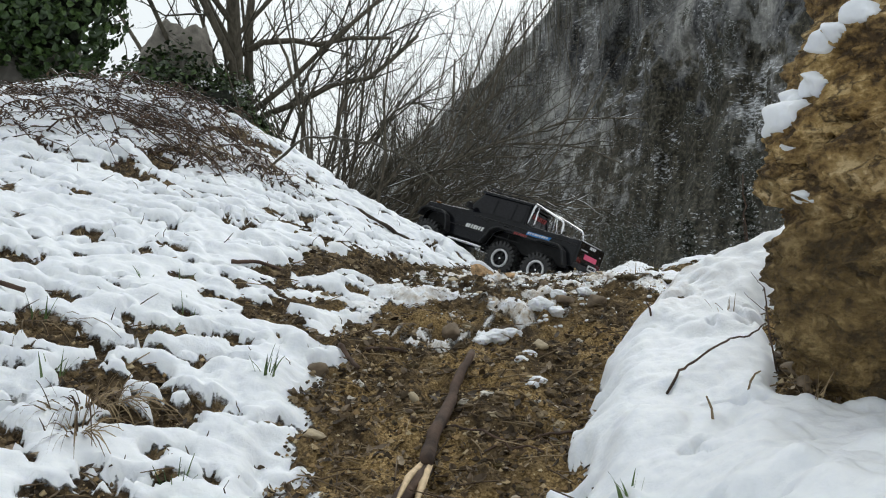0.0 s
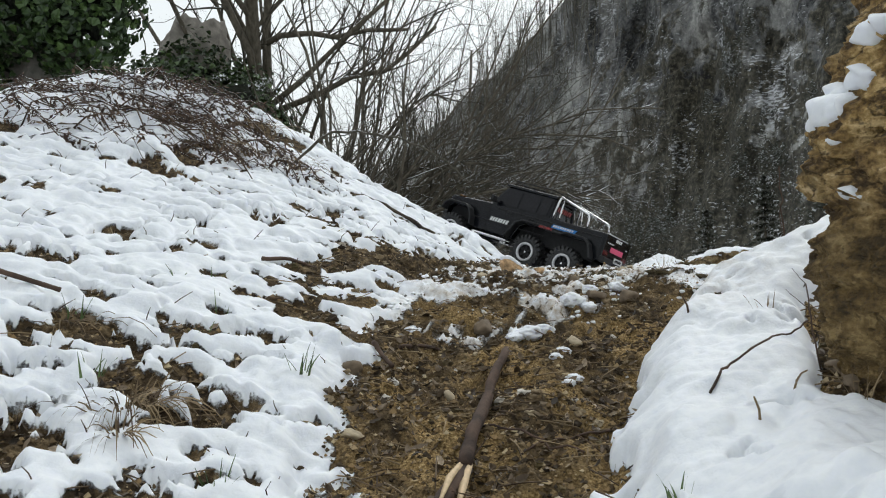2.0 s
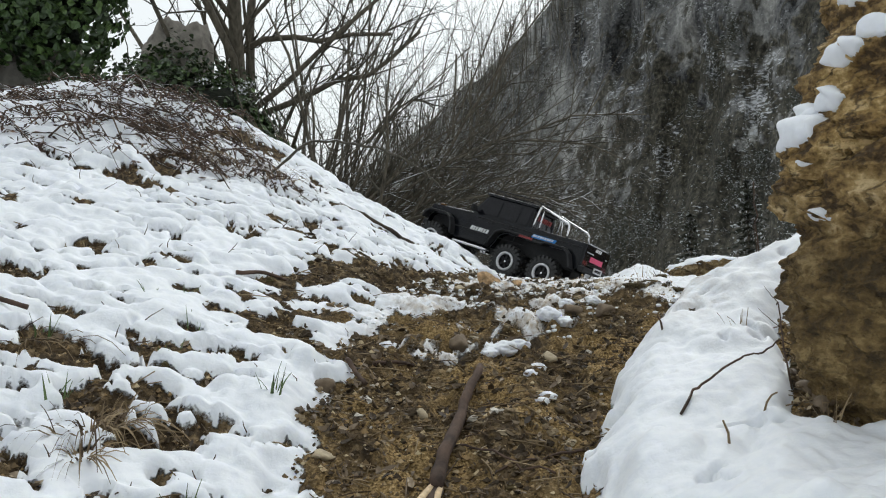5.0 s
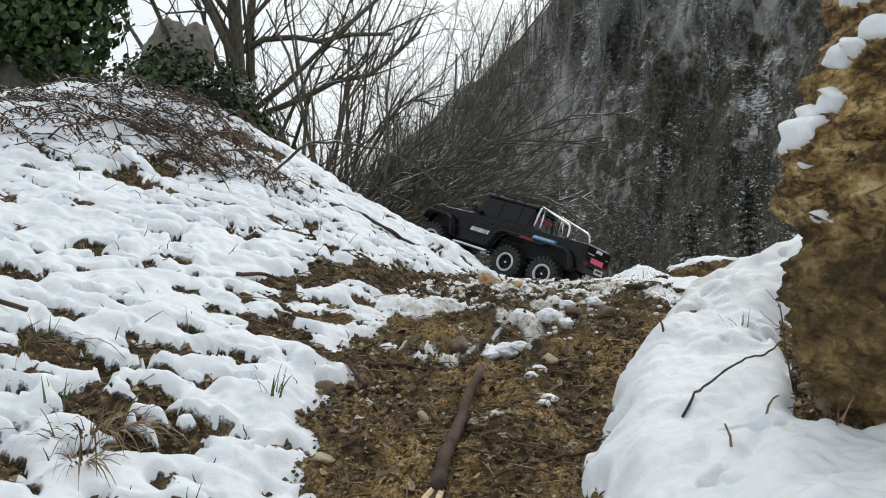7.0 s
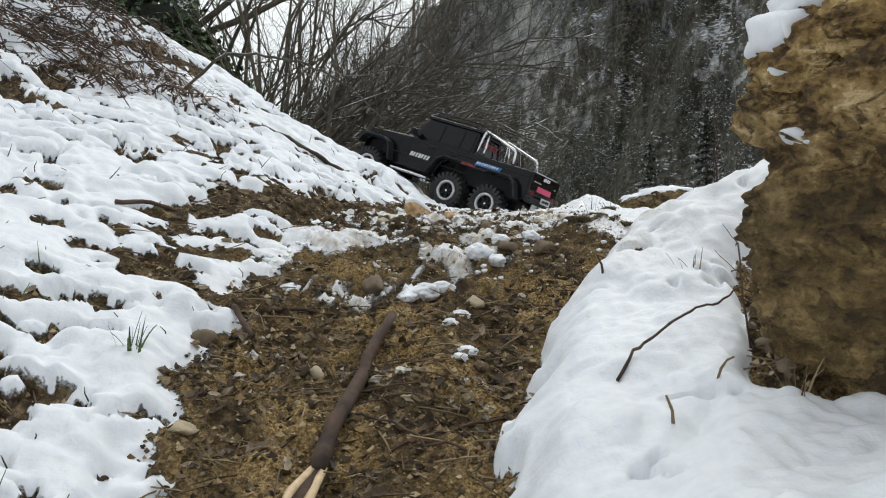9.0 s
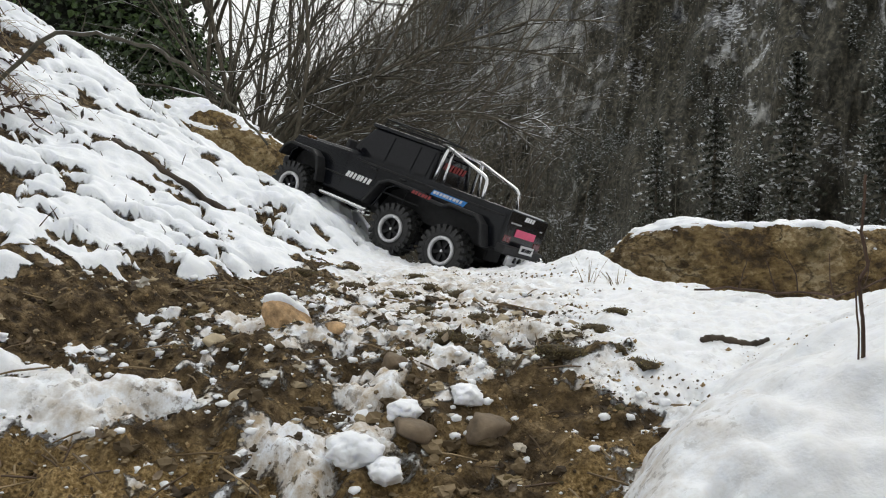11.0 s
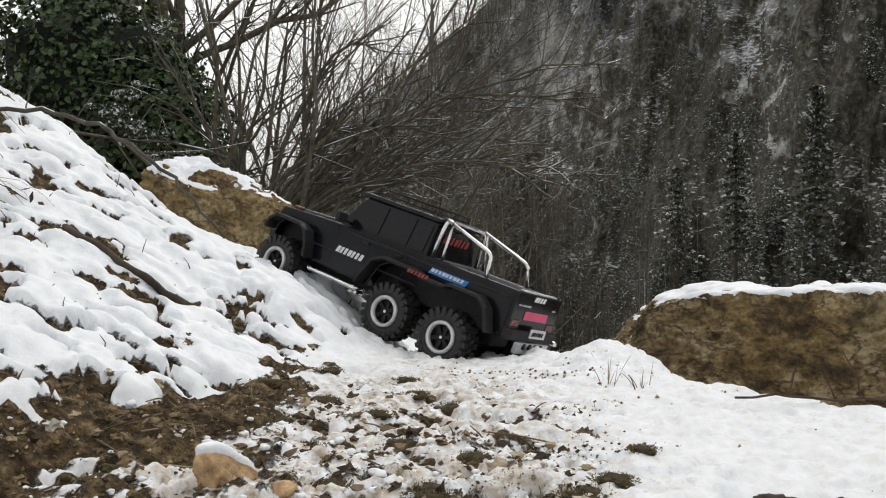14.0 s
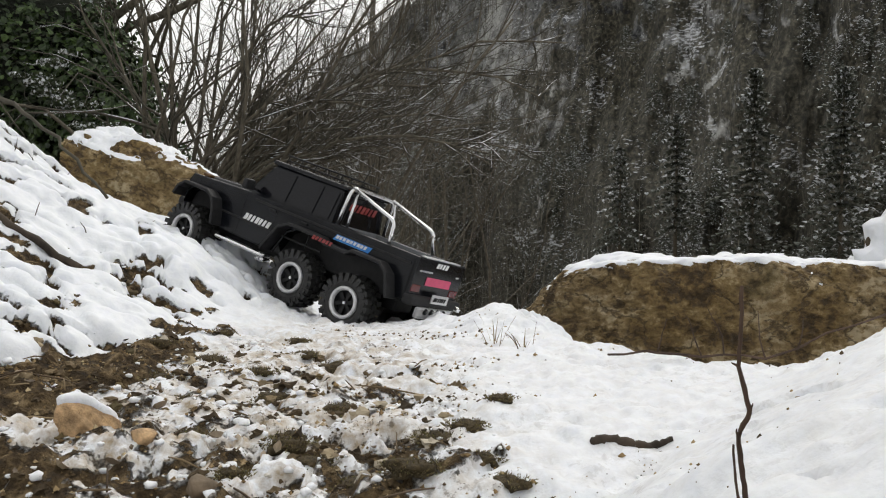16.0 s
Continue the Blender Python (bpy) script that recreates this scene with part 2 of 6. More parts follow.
def bump(n, l, b, height, distance, strength=1.0):
    x = n.new("ShaderNodeBump")
    x.inputs["Distance"].default_value, x.inputs["Strength"].default_value = distance, strength
    l.new(height, x.inputs["Height"])
    if b.inputs["Normal"].is_linked:
        l.new(b.inputs["Normal"].links[0].from_socket, x.inputs["Normal"])
    l.new(x.outputs["Normal"], b.inputs["Normal"])


def plain(name, colour, rough=0.6, metal=0.0, vary=0.25, scale=60, depth=0.0, coat=0.0):
    """A surface of one hue, uneven in tone and relief."""
    m, n, l, b = material(name, rough, metal)
    t = tex(n, l, scale)
    dark, light = tuple(c * (1 - vary) for c in colour), tuple(min(1, c * (1 + vary)) for c in colour)
    l.new(ramp(n, l, t, [(0.3, dark), (0.7, light)]), b.inputs["Base Color"])
    if depth:
        bump(n, l, b, t, depth)
    b.inputs["Coat Weight"].default_value = coat
    return m


def ground_material():
    m, n, l, b = material("snow_and_soil", 0.7)
    a = n.new("ShaderNodeAttribute")
    a.attribute_name = "snow"
    fine, mid, big = tex(n, l, 260, 5), tex(n, l, 55, 6), tex(n, l, 7, 4)
    edge = calc(n, l, 'ADD', a.outputs["Fac"], calc(n, l, 'MULTIPLY', calc(n, l, 'SUBTRACT', mid, 0.5), 0.6))
    edge = calc(n, l, 'ADD', edge, calc(n, l, 'MULTIPLY', calc(n, l, 'SUBTRACT', fine, 0.5), 0.9))
    mask = ramp(n, l, edge, [(0.36, (0, 0, 0)), (0.62, (1, 1, 1))])
    litter = ramp(n, l, mid, [(0.32, (0.016, 0.011, 0.006)), (0.48, (0.062, 0.041, 0.020)), (0.58, (0.14, 0.098, 0.050)), (0.70, (0.30, 0.22, 0.125))])
    clay = ramp(n, l, fine, [(0.36, (0.11, 0.070, 0.027)), (0.52, (0.34, 0.225, 0.090)), (0.66, (0.60, 0.44, 0.22))])
    where = n.new("ShaderNodeAttribute")
    where.attribute_name = "clay"
    soil = mix(n, l, calc(n, l, 'MULTIPLY', where.outputs["Fac"], ramp(n, l, big, [(0.43, (0, 0, 0)), (0.55, (0.9, 0.9, 0.9))])), litter, clay)
    white = ramp(n, l, mid, [(0.2, (0.71, 0.74, 0.79)), (0.6, (0.81, 0.83, 0.86))])
    dirt = n.new("ShaderNodeAttribute")
    dirt.attribute_name = "dirt"
    sully = calc(n, l, 'MULTIPLY', dirt.outputs["Fac"], ramp(n, l, tex(n, l, 34, 7, 0.7), [(0.41, (0, 0, 0)), (0.64, (0.95, 0.95, 0.95))]))
    white = mix(n, l, sully, white, (0.33, 0.235, 0.115))
    grit = calc(n, l, 'MULTIPLY', dirt.outputs["Fac"], ramp(n, l, tex(n, l, 85, 5, 0.7), [(0.53, (0, 0, 0)), (0.60, (1, 1, 1))]))
    grit = calc(n, l, 'MULTIPLY', grit, ramp(n, l, tex(n, l, 13, 4), [(0.42, (0.15, 0.15, 0.15)), (0.58, (1, 1, 1))]))
    white = mix(n, l, grit, white, ramp(n, l, fine, [(0.4, (0.045, 0.032, 0.018)), (0.6, (0.17, 0.125, 0.065))]))
    l.new(mix(n, l, mask, soil, white), b.inputs["Base Color"])
    l.new(ramp(n, l, mask, [(0, (0.9, 0.9, 0.9)), (1, (0.5, 0.5, 0.5))]), b.inputs["Roughness"])
    b.inputs["Specular IOR Level"].default_value = 0.25
    l.new(calc(n, l, 'MULTIPLY', mask, 0.6), b.inputs["Subsurface Weight"])
    b.inputs["Subsurface Radius"].default_value = (1.0, 1.0, 1.1)
    b.inputs["Subsurface Scale"].default_value = 0.006
    firm = ramp(n, l, mask, [(0, (1, 1, 1)), (1, (0.13, 0.13, 0.13))])
    bump(n, l, b, calc(n, l, 'MULTIPLY', mid, firm), 0.018, 0.8)
    bump(n, l, b, calc(n, l, 'MULTIPLY', fine, firm), 0.004, 0.8)
    return m


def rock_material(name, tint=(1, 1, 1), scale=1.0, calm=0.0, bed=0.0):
    m, n, l, b = material(name, 0.85)
    big, mid, fine = tex(n, l, 5 * scale, 4), tex(n, l, 20 * scale, 8, 0.60, (1, 1, 1.7)), tex(n, l, 95 * scale, 5, 0.6)
    mid = calc(n, l, 'ADD', calc(n, l, 'MULTIPLY', mid, 0.68), calc(n, l, 'MULTIPLY', fine, 0.32))
    def c(*v):
        return tuple(a * t for a, t in zip(v, tint))
    # Tone shares its noise with the relief: crevice shade is put into the colour.
    base = ramp(n, l, mid, [(0.40, c(0.07, 0.044, 0.016)), (0.455, c(0.24, 0.160, 0.058)), (0.52, c(0.42, 0.300, 0.118)), (0.555, c(0.56, 0.42, 0.19)), (0.60, c(0.86, 0.70, 0.40))])
    pale = ramp(n, l, mid, [(0.41, c(0.12, 0.08, 0.036)), (0.49, c(0.46, 0.345, 0.165)), (0.54, c(0.62, 0.49, 0.27)), (0.59, c(0.92, 0.80, 0.54))])
    base = mix(n, l, ramp(n, l, big, [(0.44, (0, 0, 0)), (0.60, (0.8, 0.8, 0.8))]), base, pale)
    base = mix(n, l, ramp(n, l, fine, [(0.36, (0.35, 0.35, 0.35)), (0.44, (0, 0, 0))]), base, c(0.10, 0.062, 0.024))
    # Cracks: sunk lines, their shade put into the colour as dark brown.
    crack_line = calc(n, l, 'ABSOLUTE', calc(n, l, 'SUBTRACT', tex(n, l, 11 * scale, 5, 0.55, (1, 1, 1.5)), 0.5))
    base = mix(n, l, ramp(n, l, crack_line, [(0.004, (0.75, 0.75, 0.75)), (0.022, (0, 0, 0))]), base, c(0.07, 0.046, 0.02))
    moss = ramp(n, l, tex(n, l, 9 * scale, 7), [(0.60, (0, 0, 0)), (0.70, (0.4, 0.4, 0.4))])
    base = mix(n, l, moss, base, (0.05, 0.055, 0.018))
    if bed:
        # a lower bed of brown marl under the paler stone
        pos = n.new("ShaderNodeSeparateXYZ")
        l.new(n.new("ShaderNodeTexCoord").outputs["Object"], pos.inputs["Vector"])
        under = calc(n, l, 'ADD', pos.outputs["Z"], calc(n, l, 'MULTIPLY', calc(n, l, 'SUBTRACT', tex(n, l, 9, 6, 0.65), 0.5), 0.22))
        marl = ramp(n, l, mid, [(0.40, (0.064, 0.041, 0.014)), (0.52, (0.150, 0.097, 0.034)), (0.62, (0.29, 0.20, 0.078))])
        base = mix(n, l, ramp(n, l, calc(n, l, 'ADD', under, 0.5), [(0.475, (bed, bed, bed)), (0.53, (0, 0, 0))]), base, marl)
    base = mix(n, l, calm, base, c(0.30, 0.20, 0.085))
    l.new(base, b.inputs["Base Color"])
    pit = tex(n, l, 48 * scale, 3, 0.6, None, "Object", "voronoi")
    bump(n, l, b, pit, 0.005 / scale * (1 - calm), 0.7)
    bump(n, l, b, tex(n, l, 15 * scale, 5, 0.6, (0.8, 0.8, 2.6)), 0.022 / scale, 0.8)
    bump(n, l, b, mid, 0.024 / scale * (1 - calm), 1.0)
    bump(n, l, b, calc(n, l, 'MINIMUM', crack_line, 0.03), 0.10 / scale, 0.8)
    bump(n, l, b, fine, 0.0025 / scale, 0.7)
    return m


def cliff_material():
    """Grey limestone in upright slabs, with dark growth and snow on its ledges."""
    m, n, l, b = material("limestone_cliff", 0.95)
    big = tex(n, l, 0.035, 5, 0.6, (1, 1, 0.6))
    slab_tone = tex(n, l, 0.07, 5, 0.55, (1, 1, 0.55))
    crack = tex(n, l, 0.30, 5, 0.55, (1.3, 1.3, 0.45))
    blotch = tex(n, l, 0.26, 7, 0.62)
    fine = tex(n, l, 1.7, 6, 0.62)
    tone = calc(n, l, 'ADD', calc(n, l, 'MULTIPLY', slab_tone, 0.50), calc(n, l, 'MULTIPLY', crack, 0.28))
    tone = calc(n, l, 'ADD', tone, calc(n, l, 'MULTIPLY', fine, 0.22))
    # Slab tones and streaks; the darkest put cleft shade into the colour.
    base = ramp(n, l, tone, [(0.42, (0.022, 0.023, 0.026)), (0.465, (0.13, 0.133, 0.135)), (0.52, (0.25, 0.25, 0.242)), (0.585, (0.48, 0.48, 0.455))])
    spot = n.new("ShaderNodeNewGeometry")
    high = n.new("ShaderNodeSeparateXYZ")
    l.new(spot.outputs["Position"], high.inputs["Vector"])
    growth = calc(n, l, 'ADD', blotch, calc(n, l, 'MULTIPLY', calc(n, l, 'SUBTRACT', big, 0.5), 0.9))
    growth = calc(n, l, 'ADD', growth, calc(n, l, 'MULTIPLY', calc(n, l, 'SUBTRACT', high.outputs["Z"], 22.0), 0.009))
    growth = calc(n, l, 'SUBTRACT', growth, calc(n, l, 'MULTIPLY', calc(n, l, 'MAXIMUM', calc(n, l, 'SUBTRACT', high.outputs["X"], 24.0), 0.0), 0.009))
    wood = ramp(n, l, fine, [(0.36, (0.018, 0.018, 0.013)), (0.52, (0.060, 0.055, 0.038)), (0.66, (0.145, 0.132, 0.094))])
    base = mix(n, l, ramp(n, l, growth, [(0.46, (0.9, 0.9, 0.9)), (0.53, (0, 0, 0))]), base, wood)
    fleck = tex(n, l, 1.5, 5, 0.7, (0.7, 0.7, 2.2))
    bed = tex(n, l, 0.13, 5, 0.6)
    ledge = calc(n, l, 'ADD', fleck, calc(n, l, 'MULTIPLY', calc(n, l, 'SUBTRACT', bed, 0.5), 0.75))
    base = mix(n, l, ramp(n, l, ledge, [(0.62, (0, 0, 0)), (0.68, (0.85, 0.85, 0.85))]), base, (0.74, 0.76, 0.79))
    l.new(base, b.inputs["Base Color"])
    bump(n, l, b, slab_tone, 6.0, 0.8)
    bump(n, l, b, crack, 1.2, 0.6)
    return m


def bark_material(name, dark, light, snow=0.55):
    """Bark, with snow lying along the upper side."""
    m, n, l, b = material(name, 0.9)
    t = tex(n, l, 30, 6, 0.6, (1, 1, 0.3))
    base = ramp(n, l, t, [(0.3, dark), (0.7, light)])
    if snow:
        g = n.new("ShaderNodeNewGeometry")
        s = n.new("ShaderNodeSeparateXYZ")
        l.new(g.outputs["Normal"], s.inputs["Vector"])
        up = calc(n, l, 'ADD', s.outputs["Z"], calc(n, l, 'MULTIPLY', calc(n, l, 'SUBTRACT', tex(n, l, 5, 4), 0.5), 1.6))
        base = mix(n, l, ramp(n, l, up, [(1.35 - snow, (0, 0, 0)), (1.45 - snow, (1, 1, 1))]), base, (0.78, 0.8, 0.84))
    l.new(base, b.inputs["Base Color"])
    bump(n, l, b, t, 0.006, 0.6)
    return m


def leaf_material(name, stops, snow=0.0, rough=0.5):
    m, n, l, b = material(name, rough)
    g = n.new("ShaderNodeNewGeometry")
    base = ramp(n, l, g.outputs["Random Per Island"], stops)
    if snow:
        s = n.new("ShaderNodeSeparateXYZ")
        l.new(g.outputs["Position"], s.inputs["Vector"])
        k = ramp(n, l, tex(n, l, 2.2, 4), [(0.62 - 0.2 * snow, (0, 0, 0)), (0.66 - 0.2 * snow, (1, 1, 1))])
        j = ramp(n, l, calc(n, l, 'FRACT', calc(n, l, 'MULTIPLY', g.outputs["Random Per Island"], 7.31)), [(0.45, (0, 0, 0)), (0.5, (1, 1, 1))])
        base = mix(n, l, calc(n, l, 'MULTIPLY', k, j), base, (0.75, 0.78, 0.82))
    l.new(base, b.inputs["Base Color"])
    return m


GROUND = ground_material()
SNOW = plain("snow", (0.82, 0.84, 0.88), 0.5, vary=0.03, scale=110, depth=0.0016)
sb = SNOW.node_tree.nodes["Principled BSDF"]
sb.inputs["Specular IOR Level"].default_value, sb.inputs["Subsurface Weight"].default_value, sb.inputs["Subsurface Scale"].default_value = 0.2, 0.6, 0.006
sb.inputs["Subsurface Radius"].default_value = (1.0, 1.0, 1.1)
ROCK = rock_material("ochre_limestone", (0.82, 0.73, 0.62), bed=0.8)
ROCK_LONG = rock_material("brown_mossy_limestone", (0.54, 0.51, 0.50), 0.6, 0.15)
ROCK_FAR = rock_material("mossy_limestone", (0.56, 0.53, 0.50), 0.5, 0.2)
CLIFF = cliff_material()
BARK = bark_material("grey_brown_bark", (0.04, 0.034, 0.024), (0.15, 0.13, 0.095), 0.30)
TWIG = bark_material("snowy_twig", (0.034, 0.030, 0.022), (0.105, 0.094, 0.070), 0.55)
ROTTEN = bark_material("rotten_wood", (0.012, 0.009, 0.006), (0.085, 0.062, 0.042), 0.35)
STICK = bark_material("wet_stick", (0.028, 0.017, 0.012), (0.115, 0.072, 0.050), 0.0)
PALE_WOOD = plain("split_wood", (0.62, 0.47, 0.29), 0.7, vary=0.2, scale=80)
IVY = leaf_material("ivy_leaf", [(0, (0.014, 0.026, 0.008)), (0.6, (0.038, 0.070, 0.018)), (1, (0.09, 0.145, 0.04))], 0, 0.40)
IVY_SNOW = leaf_material("snowy_ivy_leaf", [(0, (0.02, 0.03, 0.01)), (0.68, (0.05, 0.07, 0.02)), (0.74, (0.7, 0.72, 0.75)), (1, (0.82, 0.84, 0.87))], 0)
DEAD_LEAF = leaf_material("dead_leaf", [(0, (0.03, 0.02, 0.012)), (0.45, (0.10, 0.07, 0.042)), (0.8, (0.21, 0.155, 0.10)), (1, (0.42, 0.34, 0.24))], 0, 0.6)
DRY_GRASS = leaf_material("dry_grass", [(0, (0.06, 0.035, 0.02)), (1, (0.30, 0.22, 0.12))], 0, 0.8)
GREEN_GRASS = leaf_material("green_grass", [(0, (0.03, 0.06, 0.015)), (1, (0.11, 0.17, 0.05))], 0, 0.6)
# Spruce and bare-wood darks are lifted: valley haze put into the colours.
SPRUCE = leaf_material("spruce_needle", [(0, (0.028, 0.034, 0.022)), (0.70, (0.070, 0.074, 0.052)), (0.84, (0.22, 0.23, 0.22)), (0.93, (0.7, 0.72, 0.75))], 0.0)
SCRUB = leaf_material("snowy_scrub", [(0, (0.018, 0.022, 0.015)), (0.60, (0.060, 0.064, 0.044)), (0.82, (0.20, 0.21, 0.20)), (1, (0.70, 0.72, 0.74))], 0, 0.8)
FOREST = leaf_material("bare_wood", [(0, (0.040, 0.037, 0.026)), (0.6, (0.11, 0.100, 0.074)), (0.92, (0.22, 0.205, 0.16)), (1, (0.6, 0.6, 0.6))], 0)


# ---- building ----
def mesh(name, verts, faces, mat, smooth=True):
    me = bpy.data.meshes.new(name)
    me.from_pydata([tuple(v) for v in verts], [], [tuple(f) for f in faces])
    me.materials.append(mat)
    if smooth:
        me.shade_smooth()
    return me


def part(name, me, parent=None, label="", m=None):
    """Link a mesh, or a bmesh with its material, as one object under a thing or part."""
    if isinstance(me, tuple):
        bm, mat = me
        me = bpy.data.meshes.new(name)
        bm.to_mesh(me)
        bm.free()
        me.materials.append(mat)
    ob = new(name, me)
    ob.parent = parent
    if m is not None:
        ob.matrix_basis = m
    return tagged(ob, label)


def thing(name, m, label, category, group="", kind=""):
    ob = new(name)
    ob.empty_display_size = 0.05
    ob.matrix_basis = m
    return tagged(ob, label, category, group, kind)


class Geo:
    """Gathers vertices and faces."""
    def __init__(self):
        self.v, self.f = [], []

    def add(self, verts, faces):
        k = len(self.v)
        self.v.extend(verts)
        self.f.extend([tuple(i + k for i in f) for f in faces])

    def tube(self, pts, radii, sides=6, cap=True):
        k, n = len(self.v), len(pts)
        ref = Vector((0.31, 0.17, 0.93)).normalized()
        for i, p in enumerate(pts):
            d = (pts[min(i + 1, n - 1)] - pts[max(i - 1, 0)]).normalized()
            a = d.cross(ref)
            a = a.normalized() if a.length > 0.05 else d.orthogonal().normalized()
            b = d.cross(a)
            for s in range(sides):
                w = 2 * math.pi * s / sides
                self.v.append(p + (a * math.cos(w) + b * math.sin(w)) * radii[i])
        for i in range(n - 1):
            for s in range(sides):
                t = (s + 1) % sides
                self.f.append((k + i * sides + s, k + i * sides + t, k + (i + 1) * sides + t, k + (i + 1) * sides + s))
        if cap and sides > 2:
            self.f.append(tuple(k + s for s in reversed(range(sides))))
            self.f.append(tuple(k + (n - 1) * sides + s for s in range(sides)))

    def mesh(self, name, mat, smooth=True):
        return mesh(name, self.v, self.f, mat, smooth)


def wander(start, way, length, steps, rng, bend=0.15, up=0.0):
    """A crooked line from start."""
    pts, d = [Vector(start)], Vector(way).normalized()
    for _ in range(steps):
        d = (d + Vector((rng.gauss(0, bend), rng.gauss(0, bend), rng.gauss(0, bend) + up))).normalized()
        pts.append(pts[-1] + d * length / steps)
    return pts


# ---- the ground ----
def spaced(lo, hi, fine, a, b):
    mid = list(np.arange(lo, hi + fine / 2, fine))
    def out(limit):
        r, step, q = [], fine, 0.0
        while q < limit:
            step *= 1.035 if step < 0.03 else 1.16
            q += step
            r.append(q)
        return r
    return np.array([lo - q for q in reversed(out(a))] + mid + [hi + q for q in out(b)])


def build_ground():
    xs, ys = spaced(-0.85, 0.85, 0.0048, 700, 700), spaced(0.62, 3.05, 0.0054, 60, 900)
    X, Y = np.meshgrid(xs, ys)
    Z, D = land(X, Y), snow_cover(X, Y)
    nx, ny = len(xs), len(ys)
    me = bpy.data.meshes.new("ground")
    me.vertices.add(nx * ny)
    me.vertices.foreach_set("co", np.stack([X, Y, Z], -1).astype(np.float32).ravel())
    i = (np.arange(ny - 1)[:, None] * nx + np.arange(nx - 1)[None, :]).ravel()
    quads = np.stack([i, i + 1, i + nx + 1, i + nx], -1).astype(np.int32)
    me.loops.add(quads.size)
    me.loops.foreach_set("vertex_index", quads.ravel())
    me.polygons.add(len(quads))
    me.polygons.foreach_set("loop_start", np.arange(0, quads.size, 4, dtype=np.int32))
    me.update()
    me.validate()
    far = sstep(4.0, 7.0, Y)
    dirt = sstep(1.22, 1.6, Y) * (1 - 0.6 * sstep(2.2, 2.6, Y)) * (1 - sstep(2.6, 3.2, Y)) * sstep(-0.12, 0.1, X - (-0.13 + 0.33 * sstep(1.35, 2.7, Y))) * (0.9 - 0.75 * sstep(0.35, 0.55, X))
    snow = (sstep(-0.009, 0.005, D) * (1 - dirt) + sstep(-0.020, 0.014, D) * dirt) * (1 - 0.8 * far)
    clay = (1 - sstep(1.5, 1.8, Y)) * sstep(-0.3, -0.1, X)
    for name, val in (("snow", snow), ("dirt", dirt), ("clay", clay)):
        me.attributes.new(name, 'FLOAT', 'POINT').data.foreach_set("value", val.astype(np.float32).ravel())
    me.materials.append(GROUND)
    me.shade_smooth()
    return tagged(new("ground", me), "muddy rutted track under patchy wet snow", "ground", kind="structure")


build_ground()


# ---- rocks ----
def lump(name, size, subdiv, shape, mat):
    """A boulder: a ball pressed into a form and roughened."""
    bm = bmesh.new()
    bmesh.ops.create_icosphere(bm, subdivisions=subdiv, radius=1)
    co = np.array([v.co[:] for v in bm.verts])
    co = shape(co)
    for v, c in zip(bm.verts, co):
        v.co = c
        v.co.x, v.co.y, v.co.z = c[0] * size[0], c[1] * size[1], c[2] * size[2]
    me = bpy.data.meshes.new(name)
    bm.to_mesh(me)
    bm.free()
    me.materials.append(mat)
    me.shade_smooth()
    return me


def grid_mesh(name, co, quads, mat):
    me = bpy.data.meshes.new(name)
    me.vertices.add(len(co))
    me.vertices.foreach_set("co", co.astype(np.float32).ravel())
    me.loops.add(quads.size)
    me.loops.foreach_set("vertex_index", quads.ravel().astype(np.int32))
    me.polygons.add(len(quads))
    me.polygons.foreach_set("loop_start", np.arange(0, quads.size, 4, dtype=np.int32))
    me.update()
    me.validate()
    me.materials.append(mat)
    me.shade_smooth()
    return me


def fine_lump(name, size, shape, mat, around=430, up=330, steep=1.08, depth=0.022, seed=201, low=0.02, face=(125, 275), ragged=0.95, tall=(-89, 89)):
    """A boulder of fine mesh, finest on the face named by its bearings, and the snow that lies on it."""
    th = np.concatenate([np.linspace(radians(face[0]), radians(face[1]), around, endpoint=False), np.linspace(radians(face[1]), radians(face[0] + 360), around // 4, endpoint=False)])
    ph = np.radians(np.unique(np.concatenate([np.linspace(-89, tall[0], 24), np.linspace(tall[0], tall[1], up), np.linspace(tall[1], 89, 24)])))
    up = len(ph)
    T, P = np.meshgrid(th, ph)
    co = np.stack([np.cos(P) * np.cos(T), np.cos(P) * np.sin(T), np.sin(P)], -1).reshape(-1, 3)
    full, calm = shape(co) * np.array(size), (shape(co, 0.0) * np.array(size)).reshape(up, len(th), 3)
    n = len(th)
    i = (np.arange(up - 1)[:, None] * n + np.arange(n)[None, :]).ravel()
    j = (np.arange(up - 1)[:, None] * n + (np.arange(n)[None, :] + 1) % n).ravel()
    quads = np.stack([i, j, j + n, i + n], -1)
    nrm = np.cross(np.roll(calm, -1, 1) - np.roll(calm, 1, 1), np.gradient(calm, axis=0))
    nrm = (nrm / (np.linalg.norm(nrm, axis=-1, keepdims=True) + 1e-9)).reshape(-1, 3)
    x, y, z = full.T
    lie = nrm[:, 2] + ragged * fbm(x * 8, y * 8, z * 8, 3, seed) + 0.10 * fbm(x * 30, y * 30, z * 30, 2, seed + 5)
    lie[z < low] = -1
    thick = depth * sstep(steep - 0.10, steep + 0.30, lie)
    ease = (0.7 * thick / depth)[:, None]
    snow = calm.reshape(-1, 3) * ease + full * (1 - ease) + nrm * (thick * 0.7)[:, None] + np.array([0, 0, 1.0]) * (thick * 0.6)[:, None] - nrm * 0.007
    hold = (lie > steep - 0.10)[quads].any(1)
    return grid_mesh(name, full, quads, mat), grid_mesh("snow_patch", snow, quads[hold], SNOW), (full.reshape(up, n, 3), nrm.reshape(up, n, 3), quads)


